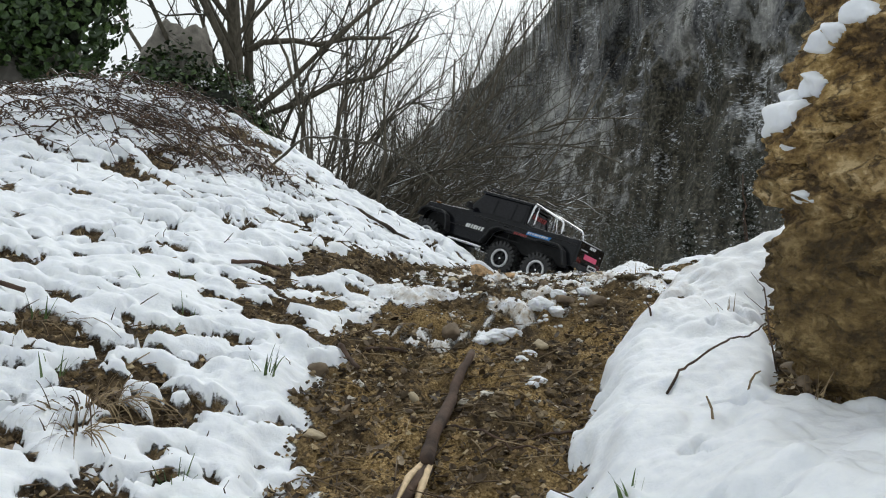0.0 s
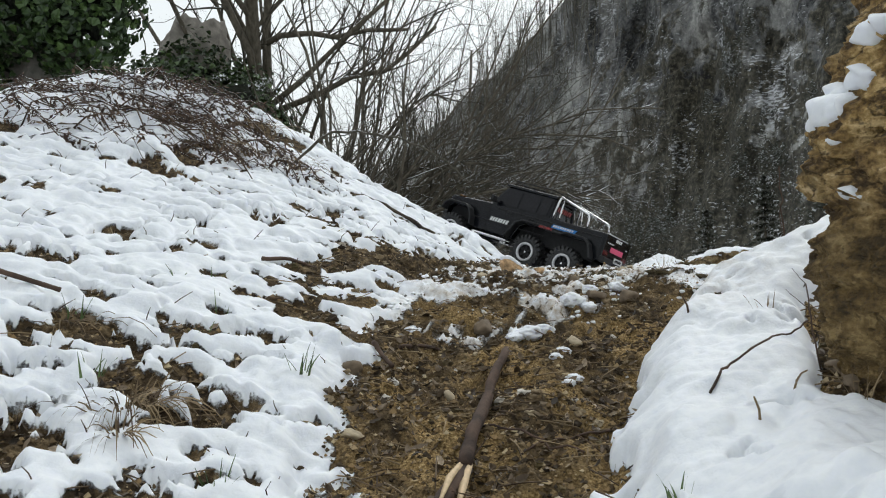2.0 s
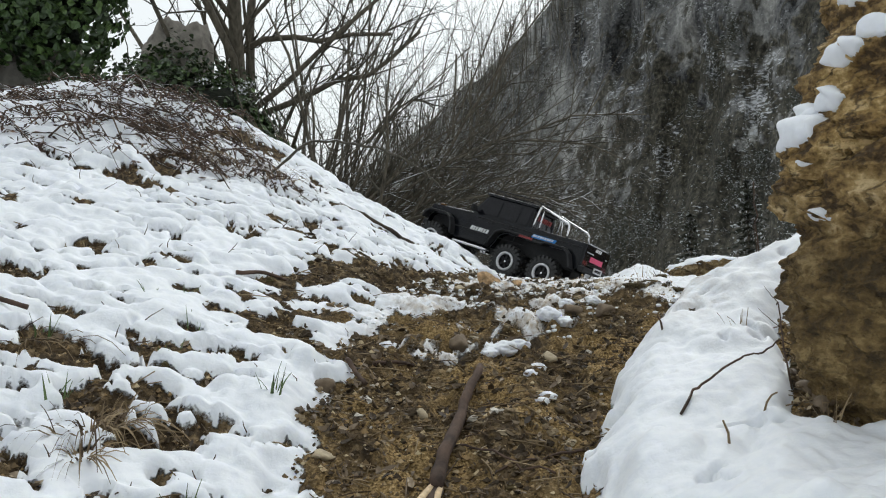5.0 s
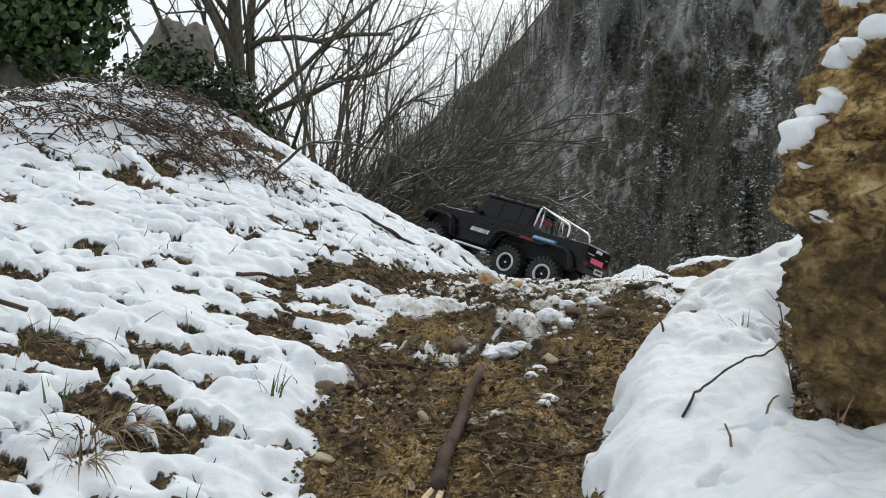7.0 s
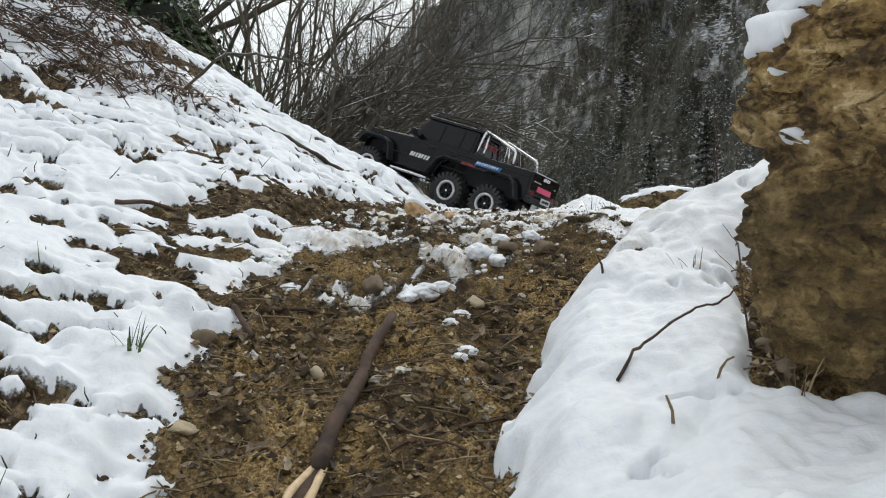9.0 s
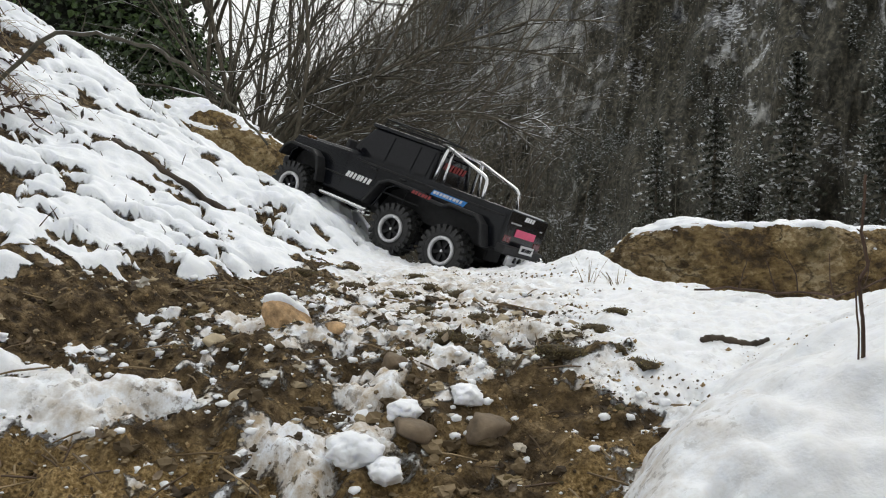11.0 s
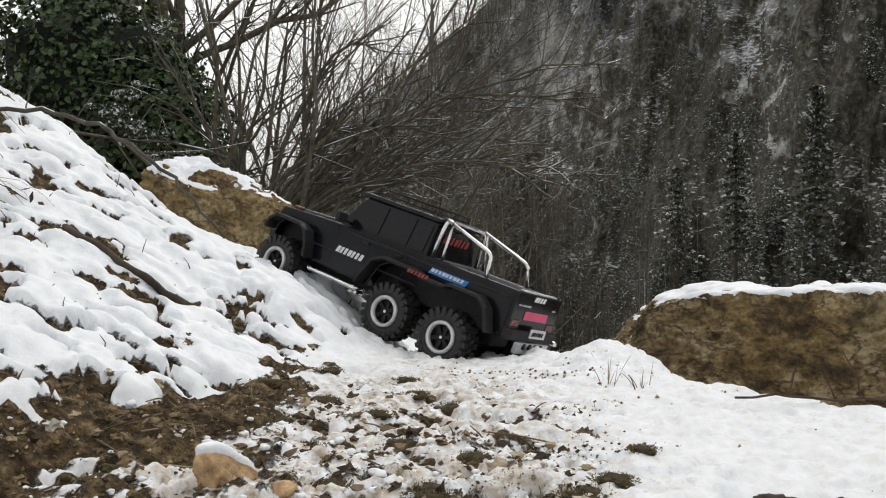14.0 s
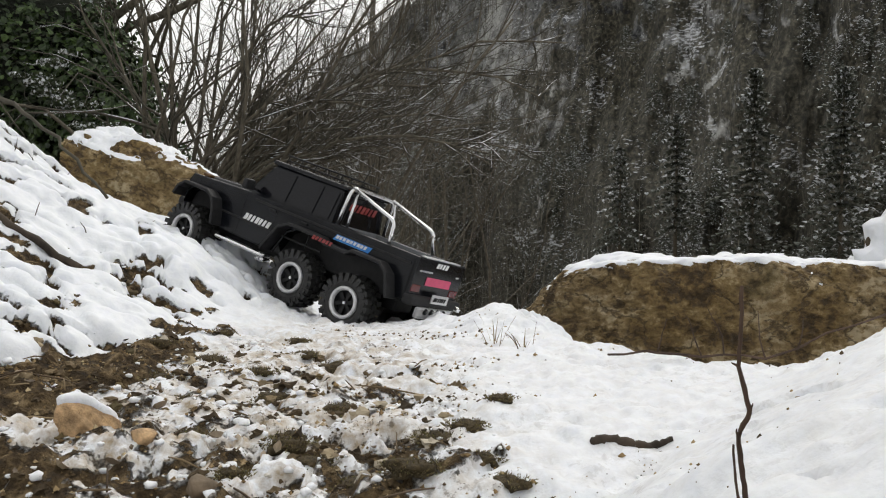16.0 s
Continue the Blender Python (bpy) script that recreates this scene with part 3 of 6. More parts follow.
def boxy(co, power=4.0):
    return co / (np.sum(np.abs(co) ** power, 1) ** (1 / power))[:, None]


def crags(x, y, z, seed):
    """Broken stone: blocky steps, pits and creases."""
    w = 0.5 * fbm(x * 3, y * 3, z * 3, 2, seed)
    ridge = np.abs(fbm(x * 5 + w, y * 5, z * 6 + w, 4, seed + 3))
    pits = np.abs(fbm(x * 17, y * 17, z * 20 + w, 4, seed + 11))
    return 0.062 * ridge + 0.032 * pits + 0.018 * fbm(x * 26, y * 26, z * 34, 4, seed + 19, 0.65)


def big_rock_shape(co, rough=1.0):
    """A tall block: an upright west face with an undercut foot and a stepped shoulder."""
    q = boxy(co, 9)
    x, y, z = q[:, 0] * 0.45, q[:, 1] * 0.42, q[:, 2] * 0.52
    west = sstep(0.1, -0.33, x)
    shape = np.interp(z + 0.02 * fbm(y * 7, z * 5, 0.4, 2, 109), (-0.32, -0.22, -0.16, -0.06, 0.03, 0.08, 0.115, 0.14, 0.22, 0.26, 0.34, 0.53), (0.060, 0.048, 0.033, 0.0, -0.008, -0.012, 0.012, 0.035, 0.05, 0.085, 0.12, 0.2))
    w = 0.25 * fbm(x * 5, y * 5, z * 5, 2, 101)
    knobs = np.abs(fbm(x * 6 + w, y * 6, z * 7 + w, 3, 105)) - 0.3
    hollows = sstep(0.25, 0.75, fbm(x * 10 + w, y * 10, z * 13, 3, 107))
    teeth = np.abs(fbm(x * 15, y * 15, z * 17 + 2 * w, 4, 111, 0.55)) - 0.3
    cleft = np.exp(-(noise3(x * 4 + w, y * 4, z * 6 + 2 * w, 119) / 0.06) ** 2)
    pits = sstep(0.50, 0.72, noise3(x * 20 + w, y * 20, z * 25, 121)) * sstep(-0.05, 0.08, z)
    beds = noise3(x * 2, y * 2, z * 40 + 6 * w, 113) * sstep(0.1, -0.15, z)
    out = 0.03 * fbm(x * 3, y * 3, z * 3, 2, 115) + rough * ((0.036 * knobs - 0.032 * hollows) * (0.45 + 0.55 * sstep(-0.03, 0.05, z)) + 0.019 * teeth - 0.008 * cleft - 0.022 * pits + 0.007 * fbm(x * 70, y * 70, z * 80, 3, 117, 0.65) + 0.004 * beds)
    n = q / np.linalg.norm(q, axis=1)[:, None]
    p = np.stack([x + west * shape + 0.45 * (0.42 - y) + n[:, 0] * out, y + n[:, 1] * out, z + 0.7 * n[:, 2] * out], 1)
    # cavities under the shoulder, and the ledge where the hard stone ends over the marl
    inward = np.array([0.86, -0.5, 0.0])
    for cx, cy, cz, ry, rz, deep in ROCK_CAVITIES:
        away = ((p[:, 0] - cx) ** 2 + (p[:, 1] - cy) ** 2) / ry ** 2 + ((p[:, 2] - cz + 0.3 * (p[:, 1] - cy) - 0.04 * w) / rz) ** 2
        p = p + rough * inward * (deep * np.exp(-away ** 1.5))[:, None]
    ledge = sstep(0.012, -0.004, p[:, 2] + 0.10 * w) * sstep(-0.10, -0.02, p[:, 2])
    return p + rough * inward * (0.003 * west * ledge)[:, None]


ROCK_CAVITIES = ((-0.405, 0.323, 0.078, 0.022, 0.010, 0.045), (-0.385, 0.285, 0.094, 0.032, 0.013, 0.045), (-0.375, 0.21, 0.086, 0.022, 0.016, 0.05), (-0.395, 0.345, 0.033, 0.020, 0.040, 0.006),
                 (-0.385, 0.30, 0.066, 0.012, 0.008, 0.03), (-0.37, 0.24, 0.118, 0.050, 0.010, 0.03))


def long_rock_shape(seed, square=3.2):
    def shape(co):
        q = boxy(co, square)
        x, y, z = q.T
        push = 0.10 * fbm(x * 2 + seed, y * 2, z * 2, 3, seed) + crags(x * 1.8, y * 0.8, z * 0.5, seed + 7) - 0.05
        return np.stack([x * (1 + push), y * (1 + push), z * (1 + push)], 1)
    return shape


def flat_rock_shape(co, rough=1.0):
    """A long block with a level top and a rough upright face."""
    q = boxy(co, 7)
    x, y, z = q.T
    x, y, z = x * 2.4, y * 0.95, z * 0.66
    push = 0.10 * fbm(x * 1.6, y * 1.6, z * 1.6, 3, 305) - 0.14 * sstep(-1.6, -2.3, x) * sstep(-0.2, 0.5, z)
    out = rough * (0.5 * crags(x, y, z, 309) - 0.05)
    return np.stack([q[:, 0] * (1 + 0.4 * push + 0.5 * out), q[:, 1] * (1 + push + 1.4 * out), q[:, 2] * (1 + 0.9 * push + 0.5 * out)], 1)


def snow_cap(name, ob, steep, thick, seed, low=-9.0, label="wet snow lying on the boulder", ragged=0.14):
    """Snow over the parts of a boulder that face up."""
    bm = bmesh.new()
    bm.from_mesh(ob.data)
    bmesh.ops.transform(bm, matrix=ob.matrix_basis, verts=bm.verts)
    raw = {v.index: v.co.copy() for v in bm.verts}
    for _ in range(10):
        bmesh.ops.smooth_vert(bm, verts=bm.verts, factor=0.5, use_axis_x=True, use_axis_y=True, use_axis_z=True)
    bm.normal_update()
    co = np.array([v.co[:] for v in bm.verts])
    up = np.array([v.normal.z for v in bm.verts]) + ragged * fbm(co[:, 0] * 11, co[:, 1] * 11, co[:, 2] * 11, 3, seed)
    up[co[:, 2] < low] = -1
    depth = thick * sstep(steep - 0.12, steep + 0.25, up) - 0.006
    kill = [v for v, u in zip(bm.verts, up) if u < steep - 0.16]
    for v, d in zip(bm.verts, depth):
        v.co = raw[v.index] + v.normal * float(d) * 0.5 + Vector((0, 0, float(d)))
    bmesh.ops.delete(bm, geom=kill, context='VERTS')
    for f in bm.faces:
        f.smooth = True
    ob = part(name, (bm, SNOW))
    return tagged(ob, label, "snow")


def clinging_snow(skin, base, centre, radii, depth, seed):
    """A patch of snow that follows the face of a boulder round one point."""
    full, nrm, quads = skin
    p = full + np.array(base)
    x, y, z = p[..., 0], p[..., 1], p[..., 2]
    away = (p - np.array(centre)) / np.array(radii)
    lie = 1 - (away ** 2).sum(-1) + 0.55 * fbm(x * 24, y * 24, z * 24, 2, seed) + 0.22 * fbm(x * 80, y * 80, z * 80, 2, seed + 3)
    thick = (depth * np.sqrt(np.clip(lie, 0, 1)))[..., None]
    snow = full + (nrm * 0.8 + np.array([0, 0, 0.5])) * thick
    for _ in range(10):
        snow = (snow * 2 + np.roll(snow, 1, 0) + np.roll(snow, -1, 0) + np.roll(snow, 1, 1) + np.roll(snow, -1, 1)) / 6
    snow = snow - nrm * (0.012 * sstep(0.08, -0.12, lie))[..., None]
    hold = (lie > -0.15).ravel()[quads].any(1)
    used, where = np.unique(quads[hold], return_inverse=True)
    me = grid_mesh("snow_patch", snow.reshape(-1, 3)[used], where.reshape(-1, 4), SNOW)
    return tagged(part("snow_patch", me, None, "", Matrix.Translation(base)), "wet snow patch clinging to the boulder's shoulder", "snow", "snow patches on the boulder")


rock_mesh, _, rock_skin = fine_lump("boulder", (1, 1, 1), big_rock_shape, ROCK, 420, 460, face=(112, 172), tall=(-34, 38))
ROCK_AT = (0.825, 0.66, 0.52)
tagged(part("boulder", rock_mesh, None, "", Matrix.Translation(ROCK_AT)), "tall ochre limestone boulder with snow on its shoulder", "boulder")
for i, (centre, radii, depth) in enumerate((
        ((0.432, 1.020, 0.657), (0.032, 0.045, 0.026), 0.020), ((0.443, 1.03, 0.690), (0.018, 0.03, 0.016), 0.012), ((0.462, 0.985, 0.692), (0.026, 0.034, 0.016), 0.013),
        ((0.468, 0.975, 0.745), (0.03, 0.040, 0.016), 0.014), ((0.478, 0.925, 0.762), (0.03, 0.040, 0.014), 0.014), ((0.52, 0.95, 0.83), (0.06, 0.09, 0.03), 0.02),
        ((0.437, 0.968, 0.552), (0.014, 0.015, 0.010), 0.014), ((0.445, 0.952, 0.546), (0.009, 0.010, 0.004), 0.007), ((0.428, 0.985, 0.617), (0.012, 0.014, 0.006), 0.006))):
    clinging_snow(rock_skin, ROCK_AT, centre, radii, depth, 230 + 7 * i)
long_mesh, long_snow, _ = fine_lump("boulder", (0.80, 0.30, 0.215), flat_rock_shape, ROCK_LONG, 560, 300, 0.80, 0.011, 203, 0.07, (172, 368), 0.16)
tagged(part("boulder", long_mesh, None, "", pose(1.62, 3.36, 0.318, -4, 1, -3)), "long low ochre boulder capped with snow", "boulder")
tagged(part("snow_patch", long_snow, None, "", pose(1.62, 3.36, 0.318, -4, 1, -3)), "thin slab of wet snow on the boulder's top", "snow")
rock3 = part("boulder", lump("boulder", (0.34, 0.28, 0.235), 6, long_rock_shape(15), ROCK_FAR), None, "", pose(-0.70, 5.0, 0.745, 0, 20, -12))
tagged(rock3, "rounded mossy boulder with a thin snow cap", "boulder")
earth_bank = part("earth_bank", lump("earth_bank", (1.9, 1.3, 1.75), 6, long_rock_shape(45, 2.0), plain("bank_soil", (0.10, 0.075, 0.045), 0.95, vary=0.6, scale=6, depth=0.05)), None, "", pose(5.25, 6.5, -0.72))
tagged(earth_bank, "steep brown earth bank half covered with snow", "bank")
snow_cap("snow_patch", earth_bank, 0.42, 0.03, 207, label="snow lying on the steep bank", ragged=0.16)
snow_cap("snow_patch", rock3, 0.80, 0.018, 205, ragged=0.08)


# ---- the mountain over the valley ----
def mountain_at(U, V):
    U, V = np.asarray(U, float), np.asarray(V, float)
    ang = -0.62 + 1.75 * U
    dist = 150 - 60 * sstep(0.2, 0.7, U)
    elev = np.tan(np.radians(np.clip(8.2 + 0.95 * (np.degrees(ang) + 5.2), 2.0, 36)))
    top = dist * 1.15 * elev + 3 * fbm(U * 16, 0 * U, 0.5, 4, 131)
    back = 45 * V ** 1.5 * (1 - 0.5 * sstep(0.3, 0.6, U))
    butt = 9 * fbm(U * 16, V * 2.0, 0.3, 5, 141, 0.55) + 2.2 * fbm(U * 60, V * 12, 0.8, 4, 151)
    d = dist + back + butt
    Z = -34 + (top + 34) * V + 5 * fbm(U * 24, V * 16, 0.9, 4, 161) * V * (1 - V)
    return np.stack([np.sin(ang) * d, np.cos(ang) * d, Z], -1)


def build_mountain():
    n, h = 520, 260
    U, V = np.meshgrid(np.linspace(0, 1, n), np.linspace(0, 1, h))
    P = mountain_at(U, V).reshape(-1, 3)
    f = [(j * n + i, j * n + i + 1, (j + 1) * n + i + 1, (j + 1) * n + i) for j in range(h - 1) for i in range(n - 1)]
    return tagged(new("cliff", mesh("cliff", P, f, CLIFF)), "dark grey limestone cliff dusted with snow", "cliff", kind="structure")


build_mountain()


def build_forest(count, seed, crest=False):
    """Bare woods on the slope across the valley: a stem and rising sprays of twigs each."""
    rng = np.random.default_rng(seed)
    U = rng.uniform(0.05, 0.92, count)
    V = 0.12 + 0.86 * rng.random(count) ** 1.25
    keep = (V < 0.56 - 0.42 * sstep(0.36, 0.56, U) + 0.12 * rng.normal(size=count)) | (U < 0.34) | ((U < 0.50) & (V > 0.74))
    if crest:
        V, keep = rng.uniform(0.86, 1.0, count), U < 0.56
    U, V = U[keep], V[keep]
    P = mountain_at(U, V)
    g = Geo()
    for p in P:
        toward = 1 - rng.uniform(0.0, 0.12)
        p = Vector((p[0] * toward, p[1] * toward, p[2] - 1.0))
        h = rng.uniform(4, 9) if crest else rng.uniform(6, 13)
        r = rng.uniform(0.06, 0.13) if crest else rng.uniform(0.03, 0.08)
        lean = Vector((rng.normal(0, 0.06), rng.normal(0, 0.06), 1))
        g.tube([p, p + lean * h * 0.5, p + lean * h], [r, r * 0.6, 0.015], 3, False)
        for _ in range(19):
            s = rng.uniform(0.2, 0.95)
            q = p + lean * h * s
            w = Vector((rng.normal(0, 1), rng.normal(0, 1), rng.uniform(0.3, 1.6))).normalized() * h * (1.1 - s) * rng.uniform(0.2, 0.45)
            a = w.cross(Vector((p[1], -p[0], 0.3 * h))).normalized() * (0.06 if crest else 0.035)
            k = q + w * 0.5 + Vector((0, 0, -0.05 * h * (1 - s)))
            g.add([q - a, q + a, k + a * 0.7, k - a * 0.7, q + w], [(0, 1, 2, 3), (3, 2, 4)])
    return tagged(new("woods", g.mesh("woods", FOREST, False)), "bare grey-brown woods on a steep slope", "woods", kind="stuff")


def build_brush(count, seed):
    """Snow-laden crowns of scrub and young evergreens, standing in thickets on the ledges."""
    rng = np.random.default_rng(seed)
    U, V = rng.uniform(0.22, 0.9, count), rng.uniform(0.10, 0.85, count)
    keep = fbm(U * 26, V * 9, 0.5, 3, 171) + 0.35 * sstep(0.5, 0.2, V) > 0.16
    P = mountain_at(U[keep], V[keep]) * np.array([0.985, 0.985, 1.0])
    g = Geo()
    for p in P:
        R, tall = rng.uniform(0.7, 2.2), rng.uniform(1.2, 3.0)
        far = np.array([p[0], p[1], 0]) / np.hypot(p[0], p[1])
        for _ in range(int(62 * R + 14)):
            h = rng.random()
            wide = R * (1.15 - h) * (0.5 + 0.5 * rng.random())
            c = p + np.array([rng.normal(0, 0.55) * wide, rng.normal(0, 0.3) * wide, (h - 0.3) * tall * R])
            a = np.array([far[1], -far[0], rng.normal(0, 0.45)]) * rng.uniform(0.05, 0.19)
            b = np.array([0, 0, 1.0]) * rng.uniform(0.03, 0.08) + far * 0.05
            g.add([Vector(c - a), Vector(c + b), Vector(c + a * rng.uniform(0.6, 1.0)), Vector(c - b)], [(0, 1, 2, 3)])
    return tagged(new("scrub", g.mesh("scrub", SCRUB, False)), "dark evergreen scrub dusted with snow", "scrub", kind="stuff")


build_forest(5200, 7)
build_forest(1500, 9, True)
build_brush(3600, 8)


# ---- trees ----
def grow(limbs, twigs, start, way, length, radius, level, rng, up=0.06, spread=0.9, bend=0.12, deep=3, fork=(9, 7, 5, 4)):
    steps = 7 if level == 0 else 5
    pts = wander(start, way, length, steps, rng, bend, up)
    radii = [radius * (1 - 0.75 * i / steps) for i in range(steps + 1)]
    (limbs if level < 2 else twigs).tube(pts, radii, 7 if level == 0 else 4 if level == 1 else 3, level == 0)
    if level >= deep:
        return
    for _ in range(fork[level]):
        s = rng.uniform(0.25, 1.0) if level else rng.uniform(0.3, 1.0)
        i = min(int(s * steps), steps - 1)
        p = pts[i].lerp(pts[i + 1], s * steps - i)
        d = (pts[i + 1] - pts[i]).normalized()
        side = d.orthogonal().normalized()
        side.rotate(Matrix.Rotation(rng.uniform(0, 2 * math.pi), 3, d))
        grow(limbs, twigs, p, d + side * rng.uniform(0.5, 1.2) * spread, length * rng.uniform(0.35, 0.6) * (1.1 - 0.4 * s), radii[i] * rng.uniform(0.4, 0.6), level + 1, rng, up, spread, bend * 1.45, deep, fork)


def bare_tree(seed, place, height, radius, lean=(0, 0), label="slender bare tree without leaves", deep=3, spread=0.9, group="bare trees", arms=()):
    rng = random.Random(seed)
    limbs, twigs = Geo(), Geo()
    grow(limbs, twigs, Vector((0, 0, -0.3)), Vector((lean[0], lean[1], 1)), height, radius, 0, rng, deep=deep, spread=spread)
    for path, r in arms:
        pts = [Vector(p) for p in path]
        limbs.tube(pts, [r * (1 - 0.6 * i / len(pts)) for i in range(len(pts))], 6)
        for p, q in zip(pts, pts[1:]):
            for _ in range(3):
                grow(limbs, twigs, p.lerp(q, rng.random()), (q - p).normalized() + Vector((rng.gauss(0, 0.3), rng.gauss(0, 0.5), rng.uniform(-0.1, 1.3))), rng.uniform(0.4, 1.0), r * 0.4, 2, rng, deep=3)
    t = thing("tree", pose(*place), label, "tree", group)
    part("trunk", limbs.mesh("trunk", BARK), t)
    part("twig_crown", twigs.mesh("twig_crown", TWIG), t)
    return t


def shrub(seed, place, stems, height, radius, fan, label, arches=0):
    """Many stems that rise from one stool."""
    rng = random.Random(seed)
    limbs, twigs = Geo(), Geo()
    for i in range(stems):
        a = rng.uniform(-0.2, 1.0)
        way = Vector((fan[0] + (fan[1] - fan[0]) * rng.random(), rng.uniform(-0.5, 0.5), 1))
        grow(limbs, twigs, Vector((rng.gauss(0, 0.15), rng.gauss(0, 0.15), -0.2)), way, height * rng.uniform(0.6, 1.1), radius * rng.uniform(0.5, 1.1), 1, rng, up=0.02, spread=0.85, bend=0.24, fork=(0, 5, 3, 0))
    for _ in range(arches):
        reach, rise, side = rng.uniform(0.9, 2.8), rng.uniform(0.7, 1.8), rng.gauss(0, 0.5)
        fall = rng.uniform(0.0, 0.7)
        pts = [Vector((reach * f + rng.gauss(0, 0.02), side * f, -0.1 + rise * (2.1 * f - (1.1 + fall) * f * f) + rng.gauss(0, 0.015))) for f in [i / 9 for i in range(10)]]
        r = rng.uniform(0.012, 0.022)
        limbs.tube(pts, [r * (1 - 0.075 * i) for i in range(10)], 5)
        for p, q in zip(pts[2:], pts[3:]):
            for _ in range(2):
                grow(limbs, twigs, p.lerp(q, rng.random()), (q - p).normalized() + Vector((rng.gauss(0, 0.3), rng.gauss(0, 0.5), rng.uniform(-0.3, 0.9))), rng.uniform(0.25, 0.8), r * 0.45, 2, rng, up=0.0, deep=3, fork=(0, 0, 3, 0))
    t = thing("shrub", pose(*place), label, "shrub")
    part("stool", limbs.mesh("stool", BARK), t)
    part("twig_crown", twigs.mesh("twig_crown", TWIG), t)
    return t


def ground_z(x, y):
    return float(land(x, y))


for seed, x, y, h, r, lean, deep in (
        (240, -2.11, 9.6, 8.0, 0.145, (0.0, 0), 3), (465, -2.19, 9.9, 8.0, 0.108, (0.0, 0), 3), (3, -1.3, 11.0, 7.5, 0.05, (0.05, 0), 3),
        (4, -1.6, 9.8, 6.5, 0.035, (-0.02, 0), 3), (5, -0.7, 12.0, 7.5, 0.05, (0.15, 0), 3), (6, -2.1, 14.0, 9.0, 0.07, (0.1, 0), 3),
        (7, 0.6, 15.0, 9.5, 0.07, (-0.02, 0), 3), (8, -0.9, 8.6, 5.0, 0.03, (0.25, 0), 3), (9, 1.6, 18.0, 10.5, 0.07, (0.0, 0), 3),
        (11, 3.4, 22.0, 11.0, 0.08, (0, 0), 3), (12, -0.2, 17.0, 10.0, 0.08, (0.05, 0), 3), (13, -1.0, 10.2, 6.0, 0.03, (0.02, 0), 3),
        (14, -1.9, 11.5, 8.0, 0.045, (0.12, 0), 3), (15, -0.4, 9.4, 5.5, 0.035, (0.45, 0), 3), (16, 0.2, 11.2, 6.5, 0.035, (0.3, 0), 3),
        (17, 1.0, 12.6, 7.5, 0.04, (0.1, 0), 3), (18, 2.4, 16.0, 9.0, 0.05, (-0.05, 0), 3), (19, -0.6, 7.9, 4.2, 0.028, (0.7, 0), 3)):
    z = ground_z(x, y)
    arms = ()
    if seed == 240:
        arms = [([(ax * 1.08 - x, 0.0, 0.5 + (az - 0.5) * 1.08 - z) for ax, az in ((-2.15, 3.0), (-1.9, 3.13), (-1.56, 3.15), (-1.32, 3.10), (-0.95, 3.17), (-0.51, 3.17))], 0.04),
                ([(ax * 1.08 - x, 0.0, 0.5 + (az - 0.5) * 1.08 - z) for ax, az in ((-2.05, 2.2), (-1.87, 2.33), (-1.5, 2.47), (-1.13, 2.66), (-0.76, 2.72), (-0.5, 2.92), (-0.2, 3.2))], 0.042)]
    bare_tree(seed, (x, y, z), h, r, lean, deep=deep, arms=arms)
stand = [bare_tree(s, (x, y, ground_z(x, y)), 9.0, 0.06, (0.03, 0), label="tall bare tree on the valley side, snow along its branches", group="trees on the valley side") for s, x, y in ((51, 2.0, 26.0), (52, 5.5, 28.0), (53, 9.0, 30.0))]
rng = random.Random(77)
for k in range(22):
    x, y = rng.uniform(-7, 26), rng.uniform(20, 48)
    if x / y < 0.16:
        copy_thing(stand[k % 3], pose(x, y, ground_z(x, y) - 0.2, 0, 0, rng.uniform(0, 360)) @ Matrix.Scale(rng.uniform(1.2, 2.1), 4))
shrub(31, (-1.0, 7.2, 0.55), 22, 3.2, 0.028, (-0.12, 0.85), "fan of bare arching stems rising from one stool", 17)


# ---- the model truck ----
PAINT = plain("black_paint", (0.0042, 0.0048, 0.0068), 0.22, vary=0.5, scale=25)
MATT = plain("black_plastic", (0.016, 0.016, 0.017), 0.62, vary=0.4, scale=70, depth=0.0006)
RUBBER = plain("wet_rubber", (0.018, 0.018, 0.018), 0.6, vary=0.6, scale=120, depth=0.001)
GLASS = plain("smoked_window", (0.006, 0.006, 0.008), 0.12, vary=0.3, scale=20)
CHROME = plain("chrome", (0.78, 0.78, 0.79), 0.22, 1.0, vary=0.06, scale=50)
SILVER = plain("satin_silver", (0.62, 0.62, 0.63), 0.4, 0.6, vary=0.1, scale=60)
LINER = plain("grey_bed_liner", (0.17, 0.18, 0.19), 0.55, vary=0.12, scale=90)
PINK = plain("pink_sticker", (0.62, 0.08, 0.17), 0.5, vary=0.1, scale=90)
BLUE = plain("blue_sticker", (0.03, 0.22, 0.62), 0.5, vary=0.1, scale=90)
RED = plain("red_sticker", (0.24, 0.03, 0.03), 0.5, vary=0.1, scale=90)
LAMP_RED = plain("red_lamp", (0.10, 0.008, 0.010), 0.2, vary=0.1, scale=90)
for m_ in (PAINT, MATT, GLASS):
    m_.node_tree.nodes["Principled BSDF"].inputs["Specular IOR Level"].default_value = 0.28
WHITE = plain("white_sticker", (0.7, 0.7, 0.7), 0.5, vary=0.08, scale=90)


